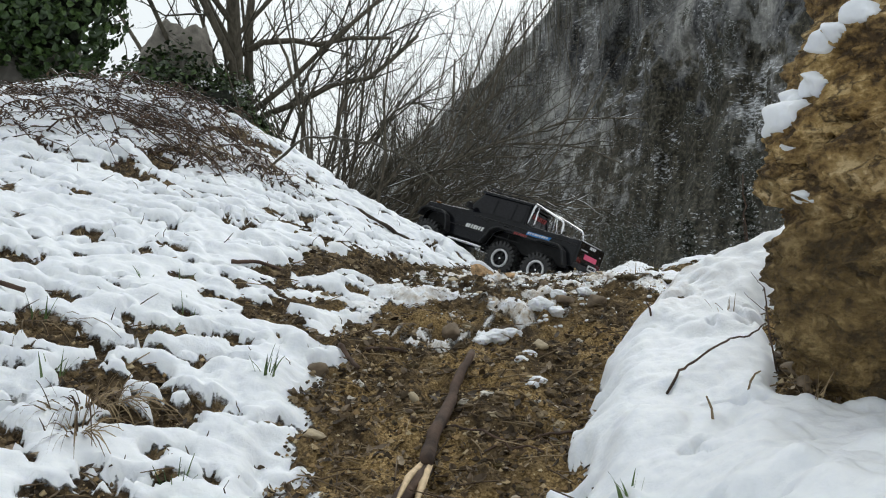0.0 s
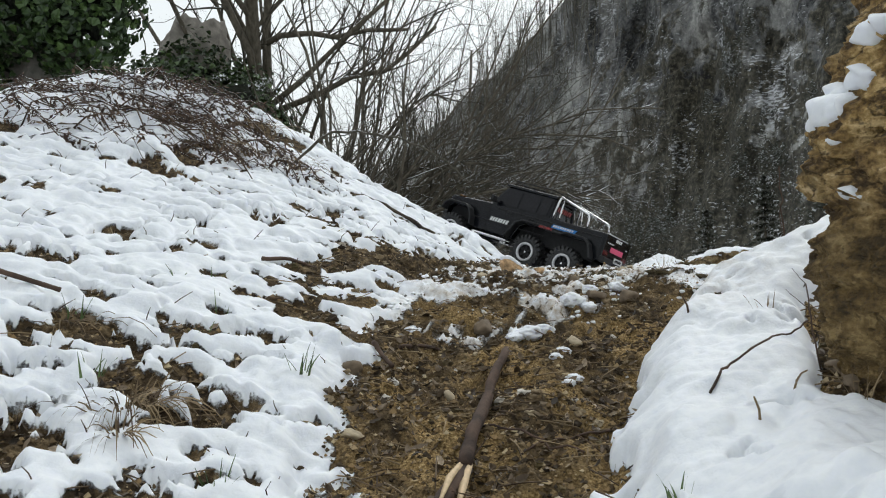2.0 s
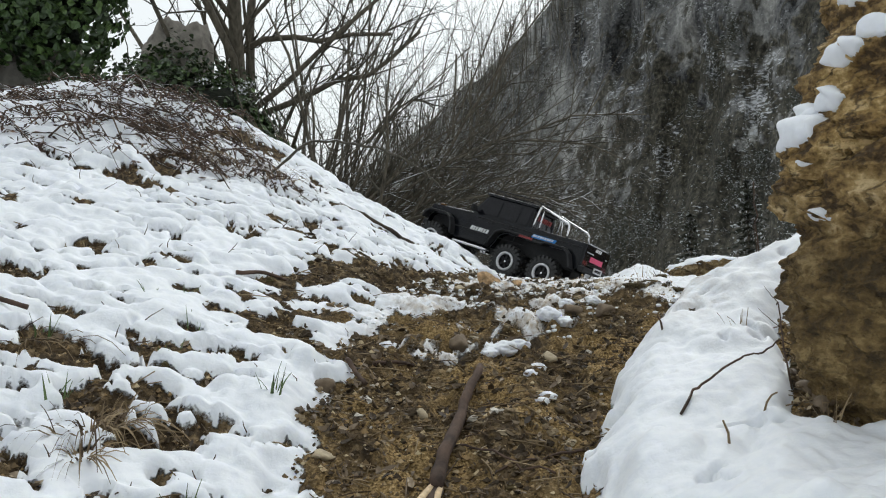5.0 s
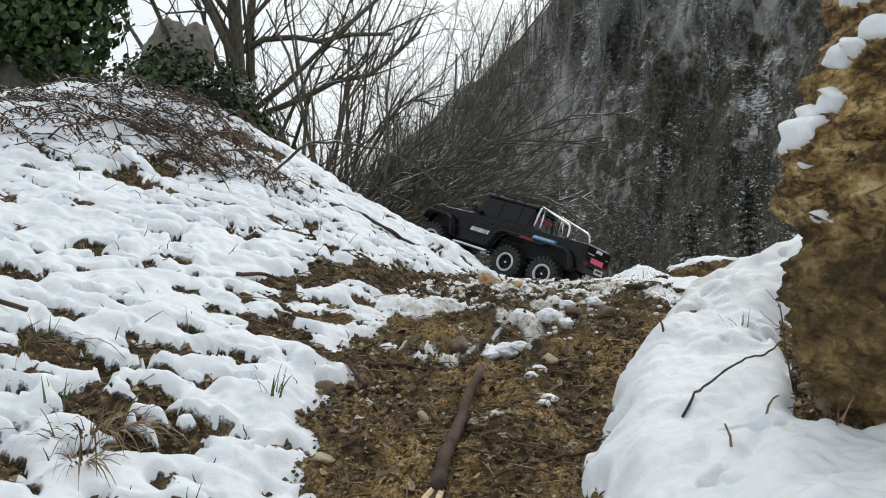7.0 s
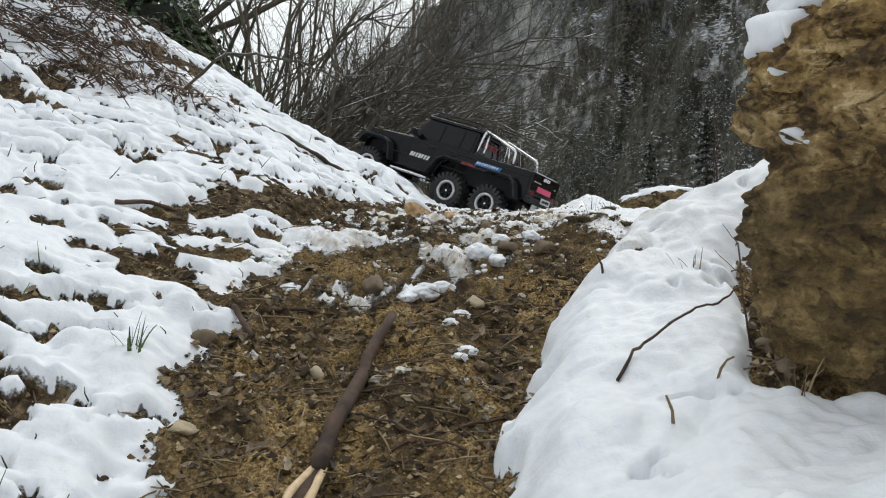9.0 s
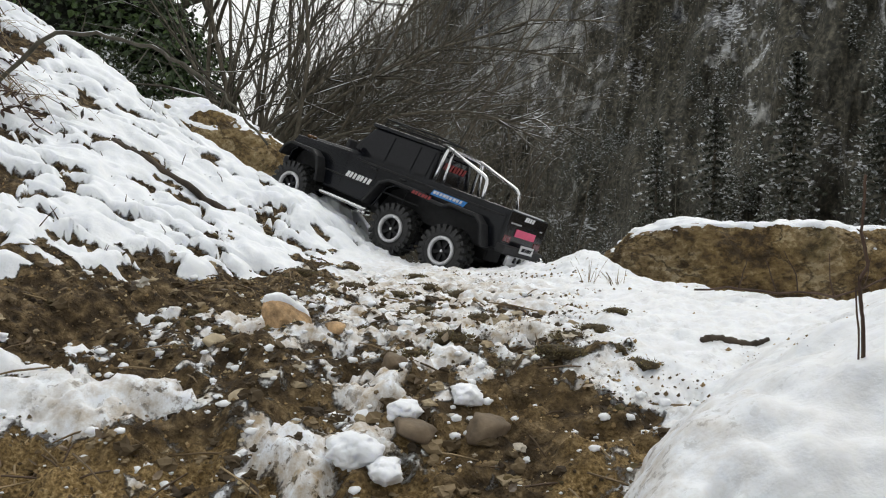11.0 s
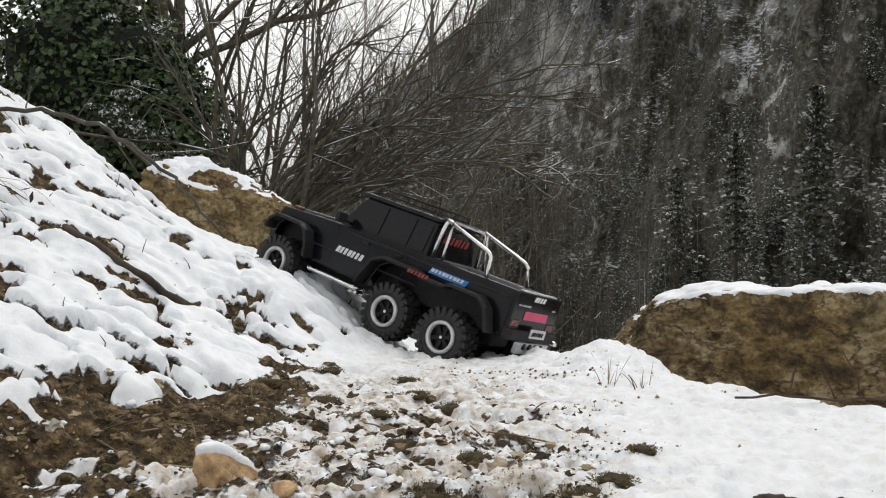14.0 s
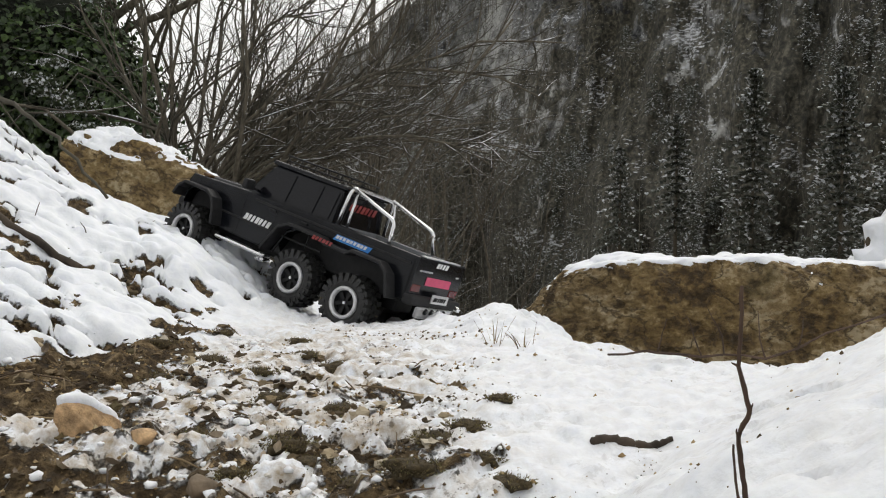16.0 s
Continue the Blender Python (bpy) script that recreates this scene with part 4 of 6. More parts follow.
def block(size, at_, bevel=0.004, turn=None, seg=2):
    bm = bmesh.new()
    m = Matrix.Translation(at_) @ (turn or Matrix.Identity(4)) @ Matrix.Diagonal((*size, 1))
    bmesh.ops.create_cube(bm, size=1, matrix=m)
    if bevel:
        bmesh.ops.bevel(bm, geom=bm.edges[:], offset=bevel, segments=seg, affect='EDGES', profile=0.5)
    return bm


def slab(outline, y0, y1, bevel=0.003):
    """An outline in x and z, drawn out from y0 to y1."""
    bm = bmesh.new()
    f = bm.faces.new([bm.verts.new((x, y0, z)) for x, z in outline])
    r = bmesh.ops.extrude_face_region(bm, geom=[f])
    bmesh.ops.translate(bm, vec=(0, y1 - y0, 0), verts=[v for v in r["geom"] if isinstance(v, bmesh.types.BMVert)])
    bmesh.ops.recalc_face_normals(bm, faces=bm.faces)
    if bevel:
        rim = [e for e in bm.edges if abs(e.verts[0].co.y - e.verts[1].co.y) < 1e-6]
        bmesh.ops.bevel(bm, geom=rim, offset=bevel, segments=2, affect='EDGES', profile=0.5)
    return bm


def band(path, thick):
    """A closed outline that follows a path at a thickness outside of it."""
    pts = [Vector((x, 0, z)) for x, z in path]
    out = []
    for i, p in enumerate(pts):
        d = (pts[min(i + 1, len(pts) - 1)] - pts[max(i - 1, 0)]).normalized()
        out.append(p + Vector((-d.z, 0, d.x)) * thick)
    return [(p.x, p.z) for p in pts] + [(p.x, p.z) for p in reversed(out)]


def loft(low, high):
    """A solid between two rings of as many points."""
    bm = bmesh.new()
    a, b = [bm.verts.new(p) for p in low], [bm.verts.new(p) for p in high]
    n = len(a)
    bm.faces.new(list(reversed(a)))
    bm.faces.new(b)
    for i in range(n):
        bm.faces.new((a[i], a[(i + 1) % n], b[(i + 1) % n], b[i]))
    bmesh.ops.recalc_face_normals(bm, faces=bm.faces)
    bmesh.ops.bevel(bm, geom=bm.edges[:], offset=0.005, segments=2, affect='EDGES', profile=0.5)
    return bm


def pane(corners, thick, normal):
    """A thin plate over four or more corners."""
    bm = bmesh.new()
    f = bm.faces.new([bm.verts.new(c) for c in corners])
    r = bmesh.ops.extrude_face_region(bm, geom=[f])
    bmesh.ops.translate(bm, vec=Vector(normal) * thick, verts=[v for v in r["geom"] if isinstance(v, bmesh.types.BMVert)])
    bmesh.ops.recalc_face_normals(bm, faces=bm.faces)
    return bm


def pipe(pts, r, sides=8):
    g = Geo()
    g.tube([Vector(p) for p in pts], [r] * len(pts), sides)
    return g


def rounded(pts, r, n=5):
    """A polyline with its corners rounded."""
    pts = [Vector(p) for p in pts]
    out = [pts[0]]
    for a, b, c in zip(pts, pts[1:], pts[2:]):
        p, q = b + (a - b).normalized() * r, b + (c - b).normalized() * r
        out += [p.lerp(b, t).lerp(b.lerp(q, t), t) for t in [i / n for i in range(n + 1)]]
    return out + [pts[-1]]


def lathe(profile, n=40, inner=False):
    """Turn (radius, y) points round the y axis."""
    g = Geo()
    k = len(profile)
    for i in range(n):
        a = 2 * math.pi * i / n
        g.v += [Vector((r * math.cos(a), y, r * math.sin(a))) for r, y in profile]
    for i in range(n):
        for j in range(k - 1):
            a, b = i * k + j, ((i + 1) % n) * k + j
            g.f.append((a, a + 1, b + 1, b))
    return g


def slanted_marks(x0, z0, length, height, n, y, side=1, lean=0.35, axis="x"):
    """A row of slanted strokes in place of a maker's mark."""
    bm = bmesh.new()
    step = length / n
    for i in range(n):
        a, w = i * step, step * (0.62 if i % 3 else 0.78)
        quad = [(a, 0), (a + w, 0), (a + w + lean * height, height), (a + lean * height, height)]
        if axis == "x":
            vs = [bm.verts.new((x0 - side * p, y, z0 + q)) for p, q in quad]
        else:
            vs = [bm.verts.new((y, x0 - p, z0 + q)) for p, q in quad]
        bm.faces.new(vs)
    r = bmesh.ops.extrude_face_region(bm, geom=bm.faces[:])
    d = (0, 0.0008 * side, 0) if axis == "x" else (-0.0008, 0, 0)
    bmesh.ops.translate(bm, vec=d, verts=[v for v in r["geom"] if isinstance(v, bmesh.types.BMVert)])
    bmesh.ops.recalc_face_normals(bm, faces=bm.faces)
    return bm


def build_wheel(truck, x, y, meshes):
    """Knobbly tyre on a beadlock rim."""
    side = 1 if y > 0 else -1
    w = part("wheel", meshes["hub"], truck, "", pose(x, y, 0.0585, 0, 23 * x * 40, 0 if side > 0 else 180))
    part("tyre", meshes["tyre"], w, "wet black knobbly tyre")
    part("rim", meshes["rim"], w, "silver beadlock ring")
    part("wheel_nut", meshes["nut"], w)
    for i in range(6):
        part("spoke", meshes["spoke"], w, "", Matrix.Rotation(radians(60 * i), 4, 'Y'))
    return w


def wheel_meshes():
    R, H = 0.053, 0.025
    tyre = lathe([(0.031, -H * 0.8), (0.040, -H), (0.048, -H * 0.98), (R, -H * 0.75), (R + 0.001, 0), (R, H * 0.75), (0.048, H * 0.98), (0.040, H), (0.031, H * 0.8)], 48)
    for i in range(22):
        for k, (y0, y1, skew) in enumerate(((-0.0245, -0.009, 0), (-0.006, 0.006, 0.5), (0.009, 0.0245, 0))):
            a0 = 2 * math.pi * (i + skew) / 22
            a1, r0, r1 = a0 + 0.165, R - 0.003, R + 0.0055
            if k != 1:
                r0 -= 0.002
            vs = [Vector((r * math.cos(a), y, r * math.sin(a))) for r in (r0, r1) for a in (a0, a1) for y in (y0, y1)]
            tyre.add(vs, [(0, 1, 3, 2), (4, 6, 7, 5), (0, 4, 5, 1), (2, 3, 7, 6), (0, 2, 6, 4), (1, 5, 7, 3)])
        a0 = 2 * math.pi * (i + 0.3) / 22
        for s in (-1, 1):
            vs = [Vector((r * math.cos(a), y * s, r * math.sin(a))) for r in (0.043, 0.052) for a in (a0, a0 + 0.12) for y in (0.0235, 0.0268)]
            tyre.add(vs, [(0, 1, 3, 2), (4, 6, 7, 5), (0, 4, 5, 1), (2, 3, 7, 6), (0, 2, 6, 4), (1, 5, 7, 3)])
    rim = lathe([(0.0245, 0.019), (0.0255, 0.0255), (0.0275, 0.0272), (0.0305, 0.0268), (0.0325, 0.0245), (0.0325, 0.018)], 40)
    for i in range(12):
        a = 2 * math.pi * i / 12
        c = Vector((0.029 * math.cos(a), 0.0275, 0.029 * math.sin(a)))
        rim.tube([c, c + Vector((0, 0.0012, 0))], [0.0013, 0.0013], 6)
    hub = lathe([(0.0, 0.014), (0.008, 0.015), (0.009, 0.010), (0.024, 0.008), (0.0262, 0.019), (0.0262, -0.02), (0.0, -0.02)], 28)
    spoke = Geo()
    p = [Vector((r, y, w)) for r, w in ((0.007, 0.003), (0.007, -0.003), (0.0245, -0.0045), (0.0245, 0.0045)) for y in (0.008, 0.0165)]
    spoke.add(p, [(1, 3, 5, 7), (0, 6, 4, 2), (0, 2, 3, 1), (2, 4, 5, 3), (4, 6, 7, 5), (6, 0, 1, 7)])
    nut = lathe([(0.0, 0.021), (0.0035, 0.021), (0.0042, 0.019), (0.0042, 0.013)], 6)
    return {"tyre": tyre.mesh("tyre", RUBBER, False), "rim": rim.mesh("rim", SILVER), "hub": hub.mesh("wheel", MATT, False), "nut": nut.mesh("wheel_nut", CHROME, False), "spoke": spoke.mesh("spoke", MATT, False)}


def build_truck(m):
    t = thing("model_truck", m, "black six-wheeled scale model pickup standing nose-up on snow", "model truck")
    # frame and axles
    part("chassis", (block((0.56, 0.07, 0.035), (-0.02, 0, 0.085), 0.004), MATT), t)
    for x in (0.235, -0.095, -0.24):
        part("axle", pipe([(x, -0.085, 0.0585), (x, 0.085, 0.0585)], 0.011, 10).mesh("axle", MATT), t)
        part("differential", (block((0.04, 0.04, 0.034), (x + 0.005, 0.01, 0.0575), 0.010), MATT), t)
    wm = wheel_meshes()
    for x in (0.235, -0.095, -0.24):
        for y in (0.1, -0.1):
            build_wheel(t, x, y, wm)
    # body sides, with the arches cut out
    side = [(0.288, 0.112), (0.290, 0.165), (0.282, 0.181), (0.10, 0.190), (-0.345, 0.196), (-0.352, 0.190), (-0.352, 0.108), (-0.318, 0.104), (-0.304, 0.138), (-0.288, 0.150),
            (-0.050, 0.150), (-0.030, 0.138), (-0.008, 0.088), (0.158, 0.088), (0.168, 0.118), (0.182, 0.142), (0.198, 0.150), (0.268, 0.150), (0.282, 0.138)]
    for s in (1, -1):
        b = part("body_side", (slab(side, s * 0.070, s * 0.098), PAINT), t)
        part("belt_moulding", (block((0.42, 0.003, 0.005), (-0.13, s * 0.0985, 0.178), 0.001), MATT), b)
        part("belt_moulding", (block((0.30, 0.003, 0.004), (0.02, s * 0.0985, 0.128), 0.001), MATT), b)
        rear = [(-0.326, 0.100), (-0.308, 0.142), (-0.290, 0.155), (-0.222, 0.155), (-0.208, 0.147), (-0.150, 0.147), (-0.134, 0.155), (-0.050, 0.155), (-0.028, 0.144), (0.000, 0.088)]
        front = [(0.160, 0.092), (0.168, 0.122), (0.180, 0.145), (0.198, 0.155), (0.268, 0.155), (0.284, 0.143), (0.292, 0.122)]
        for path in (rear, front):
            part("fender_flare", (slab(band(path, 0.007), s * 0.092, s * 0.129, 0.002), MATT), t)
        part("inner_arch", (block((0.30, 0.018, 0.06), (-0.168, s * 0.062, 0.125), 0.003), MATT), t)
        st = part("side_step", pipe(rounded([(0.150, s * 0.100, 0.078), (0.138, s * 0.119, 0.075), (0.004, s * 0.119, 0.075), (-0.008, s * 0.100, 0.078)], 0.008), 0.0048).mesh("side_step", CHROME), t, "chrome side step tube")
        for k, z in ((0.012, 0.066), (0.000, 0.066)):
            part("exhaust_tip", pipe([(k, s * 0.09, z), (k, s * 0.116, z)], 0.0052, 10).mesh("exhaust_tip", CHROME), st)
        mr = part("mirror", (block((0.012, 0.030, 0.022), (0.092, s * 0.122, 0.205), 0.004), MATT), t)
        part("mirror_arm", pipe([(0.092, s * 0.09, 0.197), (0.092, s * 0.112, 0.201)], 0.003).mesh("mirror_arm", MATT), mr)
        for x in (0.055, -0.035):
            part("door_handle", (block((0.018, 0.004, 0.005), (x - 0.03, s * 0.0995, 0.170), 0.0015), MATT), b)
        for x in (0.108, 0.012, -0.088):
            part("door_seam", (block((0.0016, 0.0012, 0.088), (x, s * 0.0982, 0.142), 0.0), GLASS), b)
        part("headlight", pipe([(0.285, s * 0.07, 0.158), (0.294, s * 0.07, 0.158)], 0.013, 16).mesh("headlight", CHROME), t)
        part("turn_signal", (block((0.022, 0.016, 0.008), (0.25, s * 0.083, 0.187), 0.003), plain("amber_lens", (0.10, 0.045, 0.01), 0.2)), t)
        part("door_mark", (slanted_marks(0.098 if s > 0 else 0.02, 0.128, 0.078, 0.016, 7, s * 0.0985, s), WHITE), b, "white slanted maker's mark")
        part("bed_mark", (slab([(-0.148, 0.163), (-0.240, 0.163), (-0.248, 0.178), (-0.156, 0.178)], s * 0.0984, s * 0.0994, 0), BLUE), b, "blue slanted sticker")
        part("bed_stroke", (slanted_marks(-0.154 if s > 0 else -0.236, 0.167, 0.082, 0.007, 9, s * 0.0996, s), WHITE), b)
        part("flare_mark", (slanted_marks(-0.12 if s > 0 else -0.17, 0.151, 0.055, 0.008, 6, s * 0.1296, s), RED), t, "faded red mark on the flare")
        part("tail_lamp", (block((0.006, 0.034, 0.016), (-0.3535, s * 0.076, 0.134), 0.002), LAMP_RED), t, "red tail lamp")
    # bonnet, cab, glass
    part("bonnet", (loft([(0.285, -0.075, 0.165), (0.285, 0.075, 0.165), (0.10, 0.078, 0.165), (0.10, -0.078, 0.165)], [(0.278, -0.062, 0.187), (0.278, 0.062, 0.187), (0.10, 0.070, 0.196), (0.10, -0.070, 0.196)]), PAINT), t)
    part("grille", (block((0.008, 0.10, 0.04), (0.290, 0, 0.148), 0.003), MATT), t)
    part("front_bumper", (block((0.026, 0.18, 0.022), (0.300, 0, 0.110), 0.006), MATT), t)
    part("cab_floor", (block((0.40, 0.142, 0.08), (0.09, 0, 0.128), 0.003), MATT), t)
    low = [(0.118, -0.094, 0.185), (0.118, 0.094, 0.185), (-0.128, 0.094, 0.185), (-0.128, -0.094, 0.185)]
    high = [(0.074, -0.078, 0.264), (0.074, 0.078, 0.264), (-0.118, 0.078, 0.266), (-0.118, -0.078, 0.266)]
    cab = part("cab", (loft(low, high), PAINT), t)
    part("roof", (block((0.212, 0.166, 0.010), (-0.022, 0, 0.268), 0.004), PAINT), t)

    def on_side(x, f, s):
        """A point of the cab's flank, f of the way up."""
        return Vector((x, s * (0.0945 - 0.016 * f), 0.185 + 0.080 * f))
    for s in (1, -1):
        nrm = Vector((0, s, 0.2)).normalized()
        for a, b, c in ((0.094, 0.008, 0.068), (-0.002, -0.070, -0.002), (-0.080, -0.114, -0.080)):
            part("side_window", (pane([on_side(a, 0.14, s), on_side(b, 0.14, s), on_side(b, 0.88, s), on_side(c, 0.88, s)], 0.0015, nrm), GLASS), cab)
    wind = [Vector((0.118 - 0.044 * f + 0.0012, y * (0.088 - 0.014 * f), 0.185 + 0.079 * f)) for f, y in ((0.12, -1), (0.12, 1), (0.9, 1), (0.9, -1))]
    part("windscreen", (pane(wind, 0.0015, Vector((0.87, 0, 0.48))), GLASS), cab)
    back = [Vector((-0.128 + 0.010 * f - 0.0005, y * (0.082 - 0.012 * f), 0.185 + 0.08 * f)) for f, y in ((0.18, -1), (0.18, 1), (0.92, 1), (0.92, -1))]
    part("rear_window", (pane(back, 0.0015, Vector((-1, 0, 0.1))), GLASS), cab)
    part("window_mark", (slanted_marks(0.052, 0.226, 0.10, 0.016, 7, -0.1255, 1, 0.35, "y"), RED), cab, "red maker's mark on the rear glass")
    part("light_bar", (block((0.006, 0.13, 0.006), (-0.128, 0, 0.259), 0.001), MATT), cab)
    # bed
    part("bed_floor", (block((0.215, 0.142, 0.008), (-0.237, 0, 0.156), 0.001), LINER), t, "grey bed floor")
    for s in (1, -1):
        part("bed_wall", (block((0.215, 0.004, 0.034), (-0.237, s * 0.0685, 0.176), 0.001), LINER), t)
    part("bed_wall", (block((0.004, 0.136, 0.034), (-0.131, 0, 0.176), 0.001), LINER), t)
    tg = part("tailgate", (block((0.012, 0.196, 0.078), (-0.349, 0, 0.157), 0.003), PAINT), t)
    part("tailgate_cap", (block((0.012, 0.142, 0.003), (-0.348, 0, 0.197), 0.001), SILVER), tg)
    part("tailgate_sticker", (slab([(-0.3565, 0.143), (-0.3555, 0.143), (-0.3555, 0.160), (-0.3565, 0.160)], -0.052, 0.048, 0), PINK), tg, "pink slanted sticker")
    part("tailgate_mark", (slanted_marks(0.026, 0.181, 0.048, 0.010, 4, -0.3552, 1, 0.4, "y"), WHITE), tg)
    part("script", (slanted_marks(0.082, 0.168, 0.052, 0.0035, 9, -0.3552, 1, 0.2, "y"), SILVER), tg)
    part("script", (slanted_marks(-0.066, 0.168, 0.014, 0.0035, 3, -0.3552, 1, 0.2, "y"), SILVER), tg)
    for y in (0.035, -0.045):
        part("bed_clip", (block((0.016, 0.010, 0.008), (-0.325, y, 0.164), 0.002), MATT), t)
    bp = part("rear_bumper", (block((0.022, 0.205, 0.020), (-0.358, 0, 0.112), 0.005), MATT), t)
    part("number_plate", (block((0.003, 0.066, 0.018), (-0.3705, -0.004, 0.121), 0.001), SILVER), bp, "silver plate with a black mark")
    part("plate_stroke", (slanted_marks(0.024, 0.117, 0.05, 0.008, 6, -0.3722, 1, 0.4, "y"), MATT), bp)
    sk = loft([(-0.362, -0.062, 0.078), (-0.362, 0.062, 0.078), (-0.366, 0.062, 0.078), (-0.366, -0.062, 0.078)], [(-0.366, -0.072, 0.102), (-0.366, 0.072, 0.102), (-0.372, 0.072, 0.102), (-0.372, -0.072, 0.102)])
    part("skid_plate", (sk, SILVER), bp, "silver skid plate with round holes")
    for y in (-0.036, -0.012, 0.012, 0.036):
        part("skid_hole", pipe([(-0.373, y, 0.094), (-0.366, y, 0.094)], 0.0065, 14).mesh("skid_hole", GLASS), bp)
    part("tow_hook", (block((0.014, 0.012, 0.010), (-0.372, -0.085, 0.108), 0.003), CHROME), bp)
    # roll bar and rack
    hoop = rounded([(-0.137, 0.088, 0.192), (-0.139, 0.080, 0.274), (-0.139, -0.080, 0.274), (-0.137, -0.088, 0.192)], 0.020, 6)
    rb = part("roll_bar", pipe(hoop, 0.0042).mesh("roll_bar", CHROME), t, "polished chrome roll bar")
    for s in (1, -1):
        bar = rounded([(-0.139, s * 0.076, 0.274), (-0.262, s * 0.080, 0.240), (-0.272, s * 0.088, 0.194)], 0.012, 5)
        part("roll_bar_stay", pipe(bar, 0.0042).mesh("roll_bar_stay", CHROME), rb)
        inner = rounded([(-0.150, s * 0.072, 0.268), (-0.160, s * 0.084, 0.194)], 0.01, 3)
        part("roll_bar_stay", pipe(inner, 0.0032).mesh("roll_bar_stay", CHROME), rb)
    rk = part("roof_rack", pipe([(0.062, -0.066, 0.291), (0.062, 0.066, 0.291), (-0.098, 0.066, 0.291), (-0.098, -0.066, 0.291), (0.062, -0.066, 0.291)], 0.002, 6).mesh("roof_rack", MATT), t, "thin black wire roof rack")
    for s in (1, -1):
        part("rack_rail", pipe([(0.062, s * 0.066, 0.280), (-0.098, s * 0.066, 0.280)], 0.0016, 6).mesh("rack_rail", MATT), rk)
        for x in (0.058, 0.02, -0.02, -0.058, -0.094):
            part("rack_post", pipe([(x + 0.006, s * 0.062, 0.272), (x, s * 0.066, 0.291), (x - 0.006, s * 0.062, 0.272)], 0.0014, 5).mesh("rack_post", MATT), rk)
    for x in (0.03, -0.01, -0.05):
        part("rack_slat", pipe([(x, -0.066, 0.280), (x, 0.066, 0.280)], 0.0014, 5).mesh("rack_slat", MATT), rk)
    part("aerial", pipe([(-0.15, 0.094, 0.19), (-0.165, 0.098, 0.26), (-0.185, 0.102, 0.335)], 0.0009, 5).mesh("aerial", MATT), t)
    part("wiper", pipe([(0.116, 0.03, 0.195), (0.102, -0.02, 0.216)], 0.0012, 5).mesh("wiper", MATT), t)
    return t


build_truck(pose(0.1781, 2.9267, 0.4942, 10.35, -16.86, 143.39))


# ---- ivy and the wall under it ----
def leafy_mass(name, lobes, count, size, mat, seed, shape):
    """Leaves all over a heap of rounded lobes."""
    rng = np.random.default_rng(seed)
    area = np.array([(r[3] * r[4] + r[3] * r[5] + r[4] * r[5]) for r in lobes])
    pick = rng.choice(len(lobes), count, p=area / area.sum())
    L = np.array(lobes)[pick]
    n = rng.normal(size=(count, 3))
    n /= np.linalg.norm(n, axis=1)[:, None]
    bulge = 1 + 0.16 * fbm(n[:, 0] * 3 + pick, n[:, 1] * 3, n[:, 2] * 3, 3, seed) + rng.normal(0, 0.06, count)
    c = L[:, :3] + n * L[:, 3:] * bulge[:, None]
    g = Geo()
    for p, w in zip(c, n):
        w = Vector(w) + Vector(rng.normal(0, 0.5, 3))
        w.normalize()
        a = w.orthogonal().normalized()
        a.rotate(Matrix.Rotation(rng.uniform(0, 6.28), 3, w))
        b = w.cross(a)
        s = size * rng.uniform(0.6, 1.3)
        p = Vector(p)
        g.add([p + a * (s * u) + b * (s * v) + w * (s * k) for u, v, k in shape], [(0, 1, 2, 3), (0, 3, 4, 5)])
    return g.mesh(name, mat, False)


def rubble_shape(seed):
    def shape(co):
        q = boxy(co, 2.6)
        x, y, z = q.T
        push = 0.34 * fbm(x * 1.6 + seed, y * 1.6, z * 1.6, 3, seed) - 0.16 * np.abs(fbm(x * 4, y * 4 + seed, z * 4, 3, seed + 7))
        return q * (1 + push)[:, None]
    return shape


IVY_LEAF = ((-0.5, 0, 0), (-0.25, -0.5, 0.10), (0.2, -0.35, 0.12), (0.7, 0, -0.1), (0.2, 0.35, 0.12), (-0.25, 0.5, 0.10))
wall_lump = part("rock_wall", lump("rock_wall", (1.0, 0.45, 1.35), 5, long_rock_shape(25), plain("grey_wall_rock", (0.20, 0.185, 0.16), 0.9, vary=0.5, scale=5, depth=0.03)), None, "", pose(-3.65, 6.5, 1.25))
tagged(wall_lump, "grey rock wall half hidden by ivy", "rock wall")
ivy = thing("ivy", pose(0, 0, 0), "dense dark green ivy with snow caught on it", "ivy")
LOBES = [(-3.3, 5.9, 3.15, 1.0, 0.5, 0.95), (-2.78, 6.0, 2.75, 0.42, 0.42, 0.75), (-2.79, 8.83, 1.63, 0.96, 0.6, 1.3), (-2.17, 8.68, 1.24, 0.70, 0.55, 1.05), (-1.63, 8.37, 0.70, 0.51, 0.45, 0.62), (-3.9, 5.7, 1.6, 0.7, 0.5, 1.2)]
part("foliage", leafy_mass("foliage", LOBES, 36000, 0.052, IVY, 41, IVY_LEAF), ivy)
# Added dark lumps inside the lobes: the ivy's inner shade put in as colour.
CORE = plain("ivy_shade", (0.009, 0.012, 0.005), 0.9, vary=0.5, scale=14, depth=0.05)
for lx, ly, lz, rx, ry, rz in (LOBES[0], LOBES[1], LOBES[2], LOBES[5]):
    part("dark_core", lump("dark_core", (rx * 0.70, ry * 0.66, rz * 0.70), 4, rubble_shape(int(lx * -10)), CORE), ivy, "", pose(lx, ly, lz))
spray_rng = random.Random(46)
SPRAYS = []
